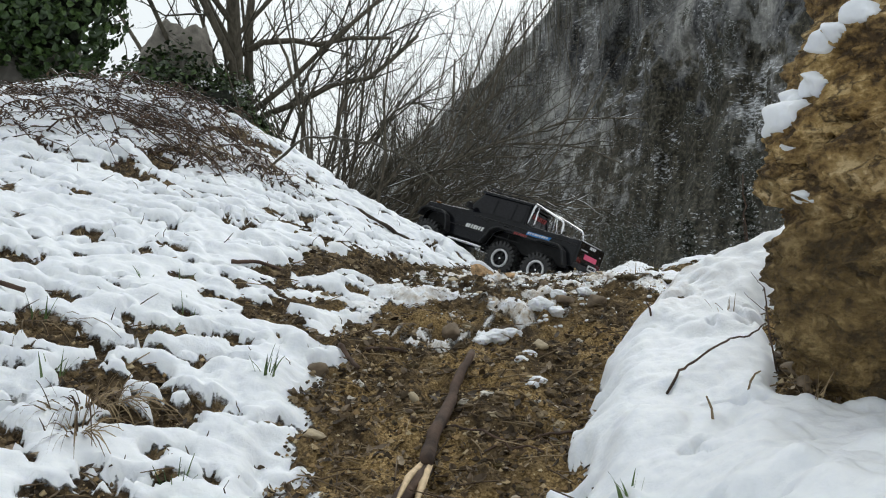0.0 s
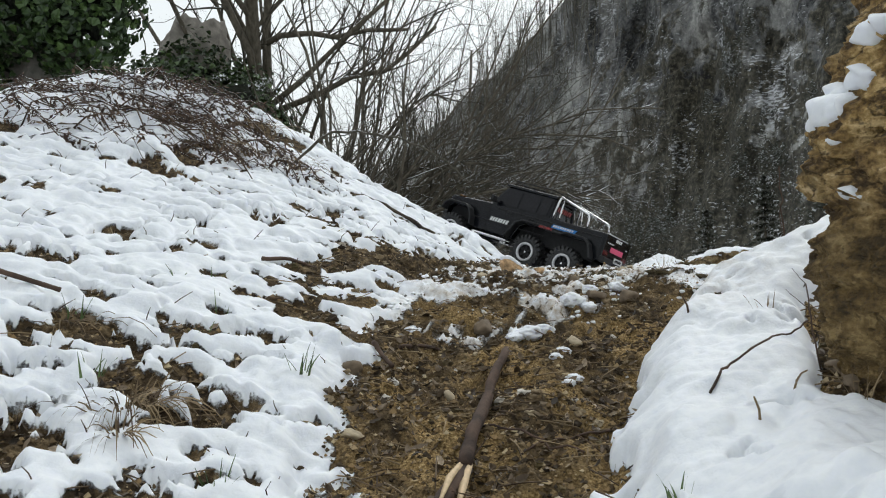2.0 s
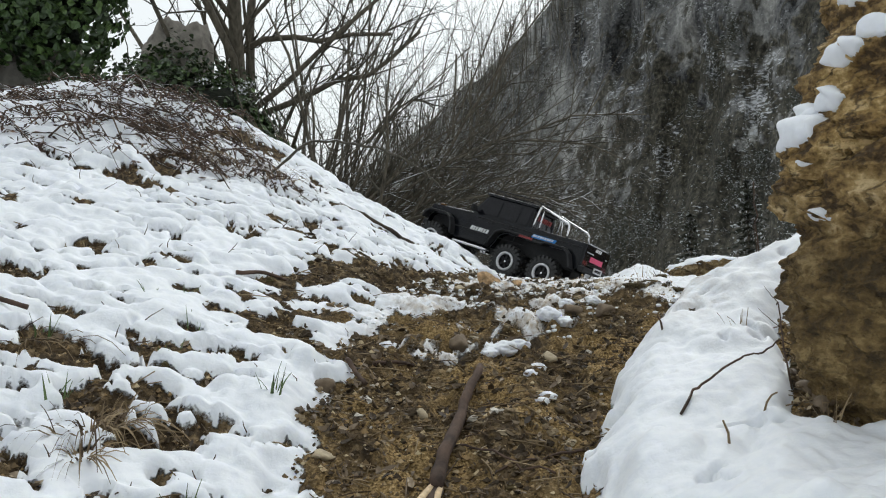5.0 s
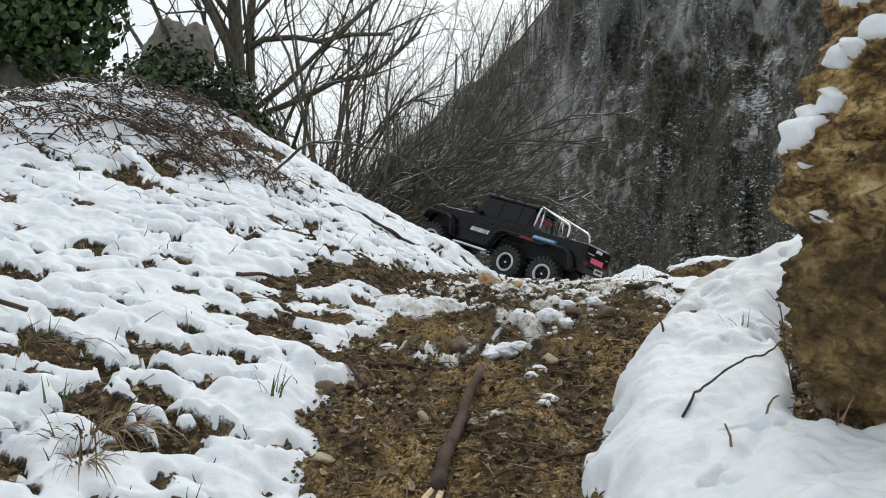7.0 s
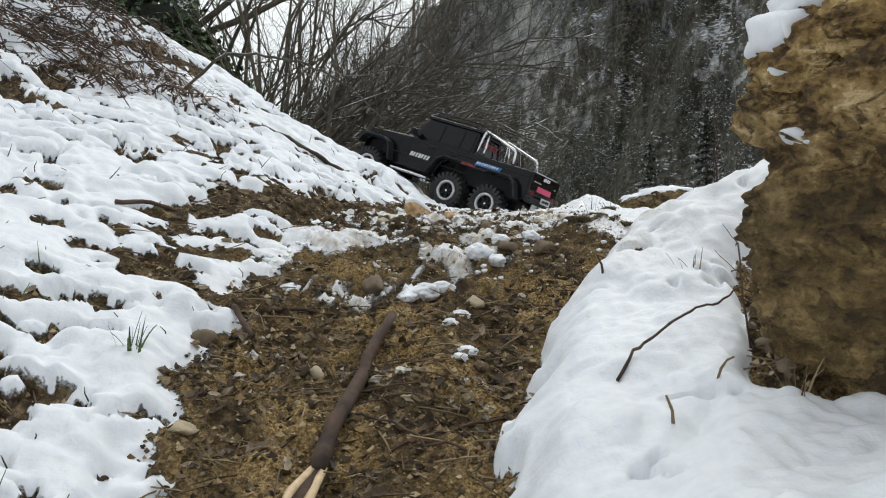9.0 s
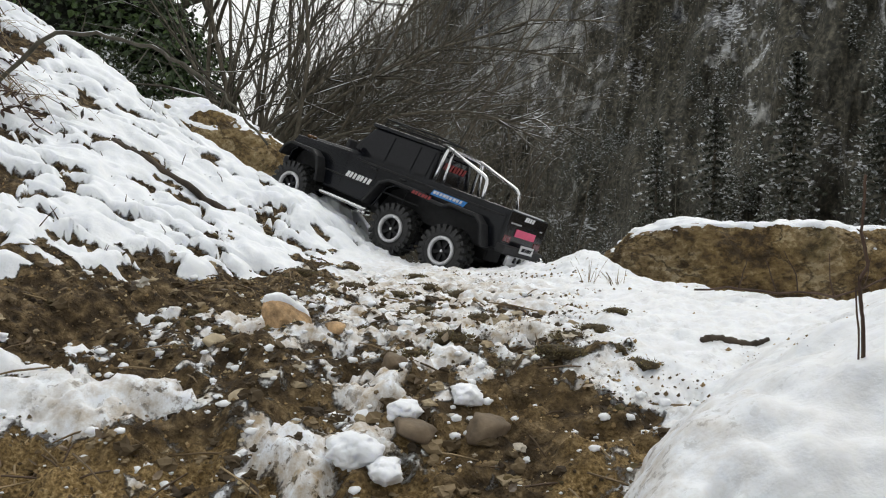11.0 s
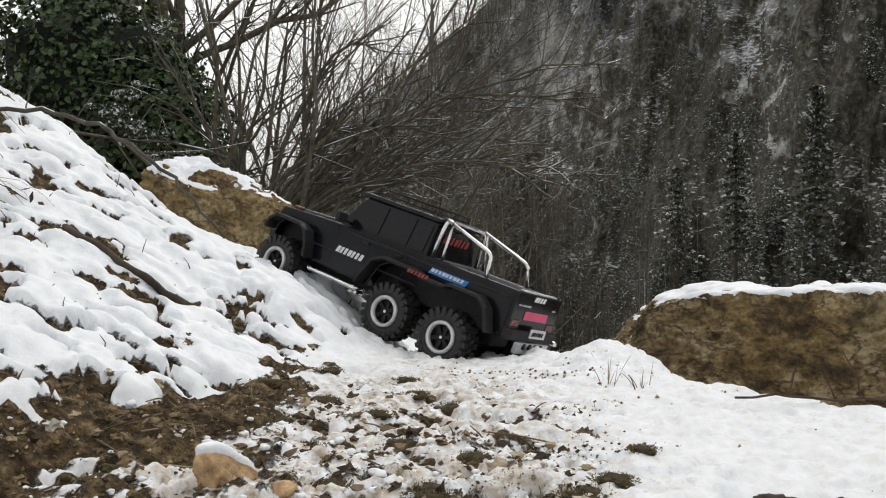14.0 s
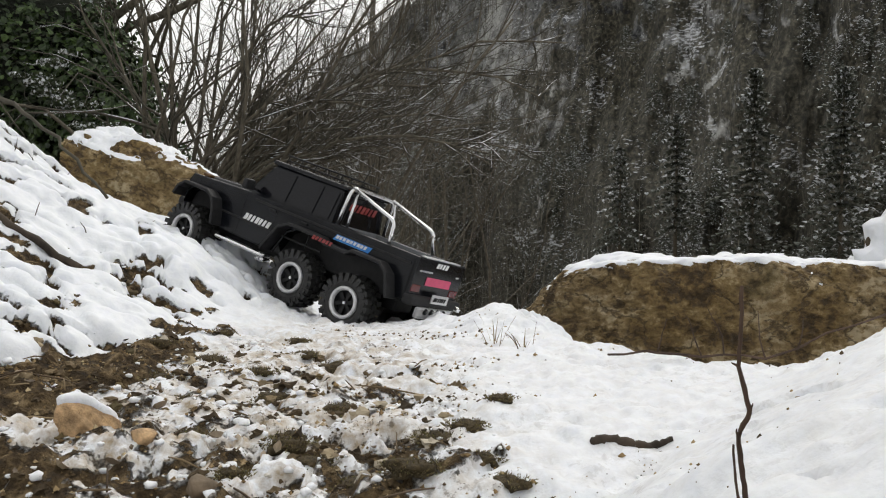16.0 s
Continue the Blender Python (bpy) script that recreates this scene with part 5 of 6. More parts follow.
for k in range(26):
    f = k / 25 + spray_rng.gauss(0, 0.03)
    side = spray_rng.gauss(0, 0.10)
    SPRAYS.append((-2.28 + 0.86 * f + 0.6 * side, 7.95 - 0.1 * f, 1.74 - 0.86 * f + side, spray_rng.uniform(0.06, 0.15), 0.12, spray_rng.uniform(0.012, 0.03)))
for k in range(6):
    SPRAYS.append((spray_rng.uniform(-2.7, -1.9), 8.1, spray_rng.uniform(1.7, 2.5), 0.08, 0.1, 0.015))
part("foliage", leafy_mass("foliage", SPRAYS, 3600, 0.024, IVY_SNOW, 45, IVY_LEAF), ivy, "ivy leaves loaded with snow")
part("foliage", leafy_mass("foliage", [(-1.12, 8.5, 0.23, 0.31, 0.3, 0.43), (-0.93, 8.7, -0.15, 0.31, 0.3, 0.39)], 2400, 0.042, IVY, 43, IVY_LEAF), ivy)
block_rock = part("rock_block", lump("rock_block", (0.40, 0.35, 0.9), 5, long_rock_shape(35), plain("pale_wall_rock", (0.24, 0.22, 0.19), 0.9, vary=0.45, scale=7, depth=0.02)), None, "", pose(-3.02, 9.2, 2.5, 0, 8, 10))
tagged(block_rock, "weathered grey rock block above the slope", "rock block")
trunk_ivy = thing("ivy", pose(-2.15, 9.5, 0.3), "ivy climbing round the tree trunks", "ivy")
part("foliage", leafy_mass("foliage", [(-0.08, 0, 1.0, 0.15, 0.15, 0.8), (0.05, 0.2, 0.8, 0.2, 0.2, 0.5), (0.35, 0, 0.5, 0.4, 0.3, 0.4)], 2200, 0.05, IVY, 47, IVY_LEAF), trunk_ivy)


# ---- spruces across the valley ----
def spruce(seed, place, height):
    rng = random.Random(seed)
    t = thing("spruce", pose(*place), "tall dark spruce dusted with snow", "spruce", "spruces on the far slope")
    trunk, g = Geo(), Geo()
    trunk.tube([Vector((0, 0, -2)), Vector((0, 0, height * 0.5)), Vector((0, 0, height))], [0.16, 0.10, 0.02], 6)
    z = 0.6
    while z < height:
        f = 1 - z / height
        reach = (0.3 + 0.25 * height * f ** 0.8) * rng.uniform(0.55, 1.25)
        for i in range(13):
            a = rng.uniform(0, 6.28)
            r = reach * rng.uniform(0.6, 1.15)
            d, s = Vector((math.cos(a), math.sin(a), 0)), Vector((-math.sin(a), math.cos(a), 0))
            for k in range(5):
                q = d * r * (k + 0.6) / 5 + Vector((0, 0, z - 0.35 * r * ((k + 0.6) / 5) ** 1.5 + rng.gauss(0, 0.05)))
                w, h = 0.10 * r + 0.06, 0.15 + 0.04 * r
                for sgn in (-1, 1):
                    e = s * sgn * w * rng.uniform(0.6, 1.2)
                    g.add([q - d * 0.1, q + d * h, q + d * h * 0.6 + e - Vector((0, 0, 0.18 * w + 0.05)), q + e * 0.5 - Vector((0, 0, 0.22))], [(0, 1, 2, 3)])
        z += 0.34 + 0.36 * f
    part("trunk", trunk.mesh("trunk", BARK), t)
    part("needles", g.mesh("needles", SPRUCE, False), t)
    return t


for seed, az, top, dist, h in ((1, 20.6, 6.3, 64, 9.0), (2, 25.3, 9.0, 60, 12.5), (3, 30.4, 8.8, 58, 13.0), (4, 33.5, 7.0, 66, 11.0), (7, 17.0, 4.2, 75, 9.0)):
    spruce(seed, (dist * math.sin(radians(az)), dist * math.cos(radians(az)), 0.7 + dist * math.tan(radians(top)) - h), h)


# ---- sticks and twigs ----
def stick(name, pts, r0, r1, mat, label, category="stick", sides=8, jitter=0.0, seed=0, twigs=()):
    rng = random.Random(seed)
    pts = [Vector(p) for p in pts]
    fine = []
    for a, b in zip(pts, pts[1:]):
        for k in range(4):
            fine.append(a.lerp(b, k / 4) + Vector((rng.gauss(0, jitter), rng.gauss(0, jitter), rng.gauss(0, jitter))))
    fine.append(pts[-1])
    n = len(fine)
    g = Geo()
    g.tube(fine, [(r0 + (r1 - r0) * i / (n - 1)) * rng.uniform(0.88, 1.12) for i in range(n)], sides)
    ob = tagged(part(name, g.mesh(name, mat)), label, category)
    for k, (i, way, length) in enumerate(twigs):
        t = Geo()
        p = fine[min(i, n - 1)]
        line = wander(p, way, length, 5, rng, 0.15)
        t.tube(line, [r1 * 0.8 * (1 - 0.12 * j) for j in range(6)], 5)
        part("side_shoot", t.mesh("side_shoot", mat), ob)
    return ob


def lie(pts, up=0.0):
    return [at(x, y, up) for x, y in pts]


main = stick("stick", lie([(0.052, 1.36), (0.030, 1.285), (0.015, 1.214), (-0.011, 1.10), (-0.022, 1.03)], 0.012), 0.0060, 0.0100, STICK, "bark-brown broken stick with a split pale end in the mud", jitter=0.0012, seed=3)
for dx, r in ((0.004, 0.005), (-0.006, 0.0045)):
    g = Geo()
    a, b, c = at(-0.020 + dx, 1.036, 0.014), at(-0.030 + dx * 1.6, 0.97, 0.014), at(-0.042 + dx * 2, 0.90, 0.012)
    g.tube([a, b, c], [r, r * 1.1, 0.001], 5)
    part("split_end", g.mesh("split_end", PALE_WOOD), main, "pale split wood")
stick("stick", lie([(-0.018, 1.04), (-0.045, 0.95), (-0.066, 0.86), (-0.085, 0.78)], 0.008), 0.010, 0.010, STICK, "dark wet stick end lying in the mud", seed=5, jitter=0.001)
stick("twig", [at(0.281, 1.014, 0.002), at(0.305, 1.04, 0.006), at(0.334, 1.063, 0.010), at(0.362, 1.084, 0.013), at(0.392, 1.102, 0.014), at(0.425, 1.122, 0.016), at(0.458, 1.143, 0.03)], 0.0019, 0.0011, STICK, "thin bent twig lying on snow", "twig", 6, 0.0006, 7)
stick("twig", [at(0.447, 1.08, 0.0), at(0.452, 1.12, 0.05), at(0.468, 1.17, 0.075), at(0.486, 1.22, 0.08)], 0.0014, 0.0008, STICK, "thin twig standing beside the boulder's foot", "twig", 5, 0.001, 35, [(5, (-0.6, 0.2, 0.8), 0.04), (8, (-0.5, 0.3, 0.5), 0.03)])
stick("twig", [at(0.367, 0.975, -0.005), at(0.369, 0.969, 0.010), at(0.372, 0.963, 0.020), at(0.376, 0.956, 0.027)], 0.0016, 0.0009, DRY_GRASS, "dry grass blade leaning in the snow", "twig", 5, 0, 37)
stick("branch", [at(-0.62, 2.52, 0.0), at(-0.52, 2.49, 0.01), (-0.40, 2.46, 0.905), (-0.291, 2.42, 0.892), (-0.19, 2.34, 0.862), (-0.103, 2.265, 0.819), (-0.04, 2.23, 0.765), (0.026, 2.20, 0.697)], 0.0052, 0.0018, TWIG, "long crooked branch leaning over the snowy hillside", "branch", 7, 0.0025, 9, [(10, (0.2, 0, 1), 0.04), (14, (0.3, 0, 0.9), 0.06), (20, (0.9, 0.1, 0.0), 0.15), (18, (0.2, 0, -0.6), 0.07)])
stick("log", lie([(-0.31, 2.50), (-0.24, 2.46), (-0.16, 2.44), (-0.09, 2.43)], 0.002), 0.0075, 0.006, ROTTEN, "dark rotten log half buried in snow", "log", 8, 0.002, 11)
stick("log", lie([(0.582, 1.826), (0.590, 1.824), (0.607, 1.818), (0.622, 1.816), (0.640, 1.816), (0.652, 1.818)], -0.001), 0.0065, 0.003, ROTTEN, "short dark rotten log in the snow", "log", 9, 0.0008, 13)
stick("branch", [at(0.70, 2.20, 0.010), at(0.80, 2.19, 0.008), at(0.93, 2.20, 0.012), at(1.12, 2.22, 0.03)], 0.0020, 0.0016, STICK, "thin reddish branch lying on snow", "branch", 6, 0.002, 15, [(3, (0.1, 0, 1), 0.05), (5, (-0.5, 0, 1), 0.06), (6, (0.3, -0.1, 1), 0.07), (8, (-0.3, 0, 1), 0.08), (9, (0.4, 0, 1), 0.05)])
stick("twig", [at(0.556, 1.46, -0.03), (0.5535, 1.46, 0.545), (0.551, 1.46, 0.561), (0.5485, 1.46, 0.577), (0.5545, 1.46, 0.589), (0.552, 1.46, 0.597), (0.548, 1.46, 0.611), (0.549, 1.46, 0.627), (0.549, 1.46, 0.650)], 0.0015, 0.0010, STICK, "knotty dead twig standing up out of the snow", "twig", 6, 0.0002, 17, [(12, (-0.2, 0, 1), 0.006), (16, (0.6, 0, 0.8), 0.005), (24, (-0.7, 0, 0.8), 0.005)])
stick("twig", [at(0.551, 1.458, -0.02), (0.549, 1.458, 0.545), (0.5465, 1.458, 0.560), (0.5455, 1.458, 0.574)], 0.0008, 0.0006, STICK, "thin dead shoot beside a knotty twig", "twig", 5, 0.0001, 39)
stick("stick", lie([(-0.166, 1.352), (-0.150, 1.322), (-0.131, 1.292)], 0.010), 0.0042, 0.0034, STICK, "short dark stick poking from the snow edge", seed=19, jitter=0.001)
stick("stick", lie([(-0.125, 1.365), (-0.09, 1.395), (-0.06, 1.425)], 0.006), 0.0038, 0.0026, STICK, "short stick across the edge of the mud", seed=21, jitter=0.001)
stick("stick", [at(-0.41, 1.60, 0.004), at(-0.36, 1.63, 0.012), at(-0.31, 1.66, 0.010)], 0.0042, 0.003, STICK, "short dark stick lying on snow", seed=23, jitter=0.001)
stick("stick", [at(-0.72, 1.222, 0.016), at(-0.72, 1.222, 0.016).lerp(at(-0.63, 1.235, 0.012), 0.5), at(-0.63, 1.235, 0.012)], 0.0042, 0.004, STICK, "cut grey stick lying on snow", seed=25)
stick("twig", [at(0.334, 1.285, -0.01), at(0.331, 1.285, 0.012), at(0.325, 1.285, 0.030)], 0.0022, 0.001, STICK, "tiny twig standing in the snow", "twig", 5, 0, 27)
stick("twig", [at(0.30, 0.90, -0.01), at(0.297, 0.895, 0.012), at(0.290, 0.89, 0.03)], 0.002, 0.001, DRY_GRASS, "dry stalk standing in the snow", "twig", 5, 0, 29)
stick("root", [at(0.13, 1.05, 0.004), at(0.09, 1.06, 0.012), at(0.04, 1.10, 0.010), at(0.0, 1.13, 0.004)], 0.0016, 0.0018, STICK, "thin dark root across the mud", "root", 6, 0.002, 31)
stick("root", [at(0.20, 1.15, 0.002), at(0.15, 1.11, 0.012), at(0.09, 1.085, 0.010), at(0.05, 1.06, 0.002)], 0.0022, 0.0012, STICK, "thin dark root across the mud", "root", 6, 0.002, 33)


# ---- stones and clods ----
def cut_shape(seed):
    """A stone broken along flat faces."""
    rng = np.random.default_rng(seed)
    n = rng.normal(size=(13, 3))
    n /= np.linalg.norm(n, axis=1)[:, None]
    far = rng.uniform(0.62, 0.92, 13)
    def shape(co):
        r = 1 / np.maximum(np.max((co @ n.T) / far, 1), 0.85)
        x, y, z = co.T
        return co * (r + 0.05 * fbm(x * 3, y * 3, z * 3, 4, seed))[:, None]
    return shape


def soft_shape(seed):
    """A slumped lump of snow."""
    def shape(co):
        x, y, z = co.T
        r = 1 + 0.38 * fbm(x * 1.7 + seed, y * 1.7, z * 0.9, 2, 500 + seed) + 0.16 * fbm(x * 4 + seed, y * 4, z * 4, 3, 520)
        return np.stack([x * r, y * r, z * (0.7 + 0.3 * r)], 1)
    return shape


def pebble(name, place, size, mat, label, category, seed, sub=3):
    me = lump(name, size, sub, soft_shape(seed) if mat is SNOW else cut_shape(seed), mat)
    return tagged(part(name, me, None, "", pose(*place, 0, 0, seed * 37)), label, category)


OCHRE = plain("ochre_stone", (0.50, 0.33, 0.18), 0.85, vary=0.6, scale=70, depth=0.006)
PALE = plain("pale_stone", (0.40, 0.33, 0.22), 0.8, vary=0.35, scale=50, depth=0.003)
DULL = plain("dull_stone", (0.16, 0.12, 0.08), 0.85, vary=0.4, scale=50, depth=0.003)
big = tagged(part("stone", lump("stone", (0.030, 0.021, 0.022), 5, cut_shape(9), OCHRE), None, "", Matrix.Translation(at(0.10, 1.895, -0.005)) @ pose(0, 0, 0, 35, 40, 20)), "orange-ochre stone capped with snow", "stone")
snow_cap("snow_patch", big, 0.60, 0.010, 211, ragged=0.3, label="small cap of snow on a stone")
for i, (x, y, r, mat, lab) in enumerate((
        (0.292, 1.513, 0.018, OCHRE, "small orange stone in the mud"), (-0.043, 1.244, 0.020, PALE, "pale ochre stone in the mud"), (0.176, 1.448, 0.022, PALE, "pale ochre stone in the mud"),
        (0.252, 1.636, 0.026, DULL, "rounded brown stone in slush"), (0.317, 1.652, 0.028, DULL, "brown stone beside the rut"), (0.085, 1.701, 0.018, PALE, "pale flat stone in slush"),
        (0.020, 1.519, 0.034, DULL, "dark flat stone at the edge of the rut"), (-0.172, 1.10, 0.024, PALE, "pale upright stone in the mud"), (-0.115, 1.455, 0.020, DULL, "brown stone at the snow edge"),
        (-0.196, 1.30, 0.028, DULL, "dark stone showing through the snow"), (0.450, 1.00, 0.018, DULL, "dark stone by the boulder foot"), (0.462, 1.07, 0.02, DULL, "dark stone by the boulder foot"), (0.436, 0.955, 0.014, PALE, "pale ochre stone by the boulder foot"), (0.455, 1.035, 0.012, DULL, "dark stone by the boulder foot"), (0.488, 1.20, 0.015, DULL, "dark stone by the boulder foot"),
        (0.48, 1.17, 0.016, DULL, "dark stone by the boulder foot"), (0.03, 1.83, 0.020, PALE, "pale stone in dirty snow"), (0.23, 1.78, 0.022, DULL, "brown stone in dirty snow"),
        (0.16, 1.86, 0.016, OCHRE, "small orange stone in dirty snow"))):
    pebble("stone", at(x, y, r * 0.1), (r * 0.85, r * 0.7, r * 0.5), mat, lab, "stone", 40 + i)
for i, (x, y, r) in enumerate(((0.196, 1.603, 0.030), (0.225, 1.59, 0.022), (0.101, 1.489, 0.030), (0.13, 1.505, 0.024), (0.075, 1.475, 0.020), (0.150, 1.394, 0.018), (0.132, 1.347, 0.013), (0.149, 1.256, 0.016), (0.138, 1.234, 0.013),
                               (-0.109, 1.502, 0.020), (0.24, 1.66, 0.020), (0.30, 1.70, 0.022))):
    pebble("snow_clod", at(x, y, r * 0.2), (r * 0.8, r * 0.7, r * 0.50), SNOW, "lump of wet snow fallen on the mud", "snow clod", 60 + i, 4)


# ---- grass ----
def tuft(x, y, n, length, width, mat, label, seed, droop=0.6, spread=0.5):
    rng = random.Random(seed)
    g = Geo()
    for _ in range(n):
        a = rng.uniform(0, 6.28)
        d = Vector((math.cos(a), math.sin(a), 0))
        s = Vector((-d.y, d.x, 0)) * width * rng.uniform(0.6, 1.2)
        h, lean = length * rng.uniform(0.5, 1.15), spread * rng.uniform(0.2, 1.2)
        p = d * rng.uniform(0, 0.018 if n < 50 else 0.07)
        rows = []
        for k in range(5):
            f = k / 4
            q = p + d * h * lean * f + Vector((0, 0, h * (f - droop * lean * f * f)))
            rows += [q - s * (1 - f * 0.9), q + s * (1 - f * 0.9) + Vector((0, 0, 0.001))]
        g.add(rows, [(2 * k, 2 * k + 1, 2 * k + 3, 2 * k + 2) for k in range(4)])
    t = thing("grass_tuft", Matrix.Translation(at(x, y, -0.008)), label, "grass tuft", "grass tufts in the snow")
    tagged(part("grass", g.mesh("grass", mat, False), t), kind="stuff")
    return t


for i, (x, y, n, h) in enumerate(((-0.42, 1.34, 9, 0.055), (-0.425, 1.24, 8, 0.05), (-0.257, 1.19, 12, 0.05), (-0.302, 0.916, 14, 0.055), (-0.597, 1.215, 7, 0.05), (-0.50, 1.40, 5, 0.035), (-0.46, 1.44, 5, 0.03), (0.18, 0.79, 8, 0.03), (-0.50, 1.05, 6, 0.04), (0.44, 1.25, 7, 0.03), (0.425, 0.93, 9, 0.05), (0.60, 2.3, 10, 0.05), (0.56, 2.33, 8, 0.06))):
    tuft(x, y, n, h, 0.0022 if i < 9 else 0.0011, GREEN_GRASS if i < 9 else DRY_GRASS, "small tuft of green grass poking through snow" if i < 9 else "thin dry grass poking through snow", 80 + i)
for i, (x, y, n, h) in enumerate(((-0.46, 1.06, 34, 0.06), (-0.445, 1.02, 22, 0.05), (-0.61, 1.20, 30, 0.06), (-0.425, 0.95, 16, 0.05), (-0.42, 1.09, 5, 0.09),
                                   (-0.75, 2.42, 40, 0.15), (-0.62, 2.48, 36, 0.14), (-0.68, 2.68, 30, 0.15), (-0.50, 2.45, 22, 0.10))):
    tuft(x, y, int(n * 2.6), h * (0.8 if y > 2 else 1), 0.0016, DRY_GRASS, "matted dead grass and bracken breaking through the snow", 120 + i, 1.0, 1.5)


def bracken(x, y, n, reach, seed):
    """Dead stems and fronds that lie matted over one another, snow between them."""
    rng = random.Random(seed)
    g, f = Geo(), Geo()
    for _ in range(n):
        a = rng.choice((0, math.pi)) + rng.gauss(0, 0.5)
        d = Vector((math.cos(a), 0.7 * math.sin(a), 0)) * reach * rng.uniform(0.4, 1.1)
        o = Vector((rng.gauss(0, 0.07), rng.gauss(0, 0.045), 0))
        rise = rng.uniform(0.006, 0.060)
        pts = []
        for k in range(6):
            t = k / 5
            q = o + d * t
            pts.append(Vector((q.x, q.y, float(land(x + q.x, y + q.y)) + 0.002 + rise * 4 * t * (1 - t) * (0.8 + 0.4 * rng.random()) - 0.008 * t)))
        r = rng.uniform(0.0010, 0.0034)
        g.tube(pts, [r * (1 - 0.12 * k) for k in range(6)], 4)
        for _ in range(30):
            k = rng.randrange(0, 6)
            p = pts[k] + Vector((rng.gauss(0, 0.008), rng.gauss(0, 0.008), rng.gauss(0, 0.004)))
            w = Vector((rng.gauss(0, 1), rng.gauss(0, 1), rng.gauss(-0.4, 0.6))).normalized() * rng.uniform(0.008, 0.034)
            s = w.orthogonal().normalized() * rng.uniform(0.0012, 0.0045)
            f.add([p, p + w * 0.4 + s, p + w, p + w * 0.5 - s], [(0, 1, 2, 3)])
    t = thing("dead_bracken", Matrix.Translation(Vector((x, y, 0))), "matted brown dead bracken, snow between its stems", "bracken", "dead bracken on the ridge")
    tagged(part("stem_mat", g.mesh("stem_mat", BRACKEN), t), kind="stuff")
    tagged(part("frond_litter", f.mesh("frond_litter", FROND, False), t), kind="stuff")
    return t


BRACKEN = bark_material("bracken_stem", (0.035, 0.023, 0.016), (0.13, 0.085, 0.055), 0.55)
FROND = leaf_material("dead_frond", [(0, (0.022, 0.014, 0.011)), (0.6, (0.070, 0.042, 0.030)), (1, (0.17, 0.11, 0.07))], 0, 0.85)
for i, (x, y, n, reach) in enumerate(((-1.18, 2.30, 70, 0.34), (-1.02, 2.40, 80, 0.36), (-0.86, 2.46, 80, 0.34), (-1.22, 2.50, 70, 0.34), (-1.05, 2.62, 80, 0.36), (-0.88, 2.66, 80, 0.32), (-0.72, 2.58, 60, 0.26), (-1.18, 2.76, 60, 0.34), (-0.96, 2.82, 60, 0.30), (-0.78, 2.78, 50, 0.24), (-0.64, 2.44, 40, 0.20), (-1.36, 2.62, 60, 0.34), (-0.60, 2.66, 30, 0.18), (-0.56, 2.34, 40, 0.22), (-1.10, 2.20, 50, 0.3), (-0.80, 2.28, 40, 0.26))):
    bracken(x, y, int(n * 0.22), reach * 0.9, 700 + i)


def moss(x, y, r, seed):
    """A brown-green pad of moss and dead grass roots."""
    rng = random.Random(seed)
    base = lump("pad", (r * 0.7, r * 0.55, r * 0.27), 3, rubble_shape(seed), MOSS_PAD)
    t = thing("moss_clump", Matrix.Translation(at(x, y, -0.12 * r)), "brown-green moss clump in dirty snow", "moss", "moss clumps in the slush")
    part("pad", base, t)
    g = Geo()
    for _ in range(int(60 + 16000 * r)):
        v = Vector((rng.gauss(0, 1), rng.gauss(0, 1), abs(rng.gauss(0, 1)))).normalized()
        p = Vector((v.x * r, v.y * r * 0.8, v.z * r * 0.28)) * rng.uniform(0.35, 1.1)
        w = (v + Vector((rng.gauss(0, 0.6), rng.gauss(0, 0.6), 0.3))).normalized() * rng.uniform(0.0012, 0.0038)
        s = w.orthogonal().normalized() * 0.0009
        g.add([p - s, p + s, p + w], [(0, 1, 2)])
    tagged(part("fuzz", g.mesh("fuzz", MOSS, False), t), kind="stuff")


EARTH = leaf_material("earth_clod", [(0, (0.022, 0.014, 0.007)), (0.55, (0.065, 0.043, 0.020)), (0.8, (0.075, 0.060, 0.024)), (1, (0.17, 0.12, 0.055))], 0, 0.95)
MOSS_PAD = plain("moss_pad", (0.055, 0.040, 0.018), 0.95, vary=0.6, scale=160, depth=0.004)
MOSS = leaf_material("moss", [(0, (0.04, 0.028, 0.012)), (0.5, (0.13, 0.095, 0.04)), (0.8, (0.14, 0.13, 0.045)), (1, (0.30, 0.24, 0.12))], 0, 0.95)
for i, (x, y, r) in enumerate(((0.293, 1.859, 0.028), (0.33, 1.969, 0.030), (0.321, 2.214, 0.034), (0.274, 2.291, 0.024), (0.26, 2.009, 0.030), (0.161, 2.011, 0.022), (0.509, 1.938, 0.018), (0.465, 1.882, 0.024), (0.434, 1.862, 0.028), (0.20, 1.90, 0.022), (0.23, 2.15, 0.024), (0.12, 2.10, 0.030), (0.36, 1.80, 0.026), (0.41, 1.99, 0.016), (0.17, 1.82, 0.026), (0.25, 1.80, 0.022), (0.15, 2.22, 0.026), (0.47, 1.80, 0.022), (0.261, 2.355, 0.02), (0.067, 2.271, 0.03), (0.141, 2.374, 0.022), (0.407, 1.779, 0.03), (0.295, 1.903, 0.026), (0.488, 1.76, 0.024), (0.322, 1.833, 0.026))):
    moss(x, y, r, 800 + i)


# ---- litter ----
def scatter(rng, count, x0, x1, y0, y1, want):
    """Places where the soil lies bare."""
    x, y = rng.uniform(x0, x1, count), rng.uniform(y0, y1, count)
    k = want(snow_cover(x, y), x, y)
    return x[k], y[k], land(x[k], y[k])


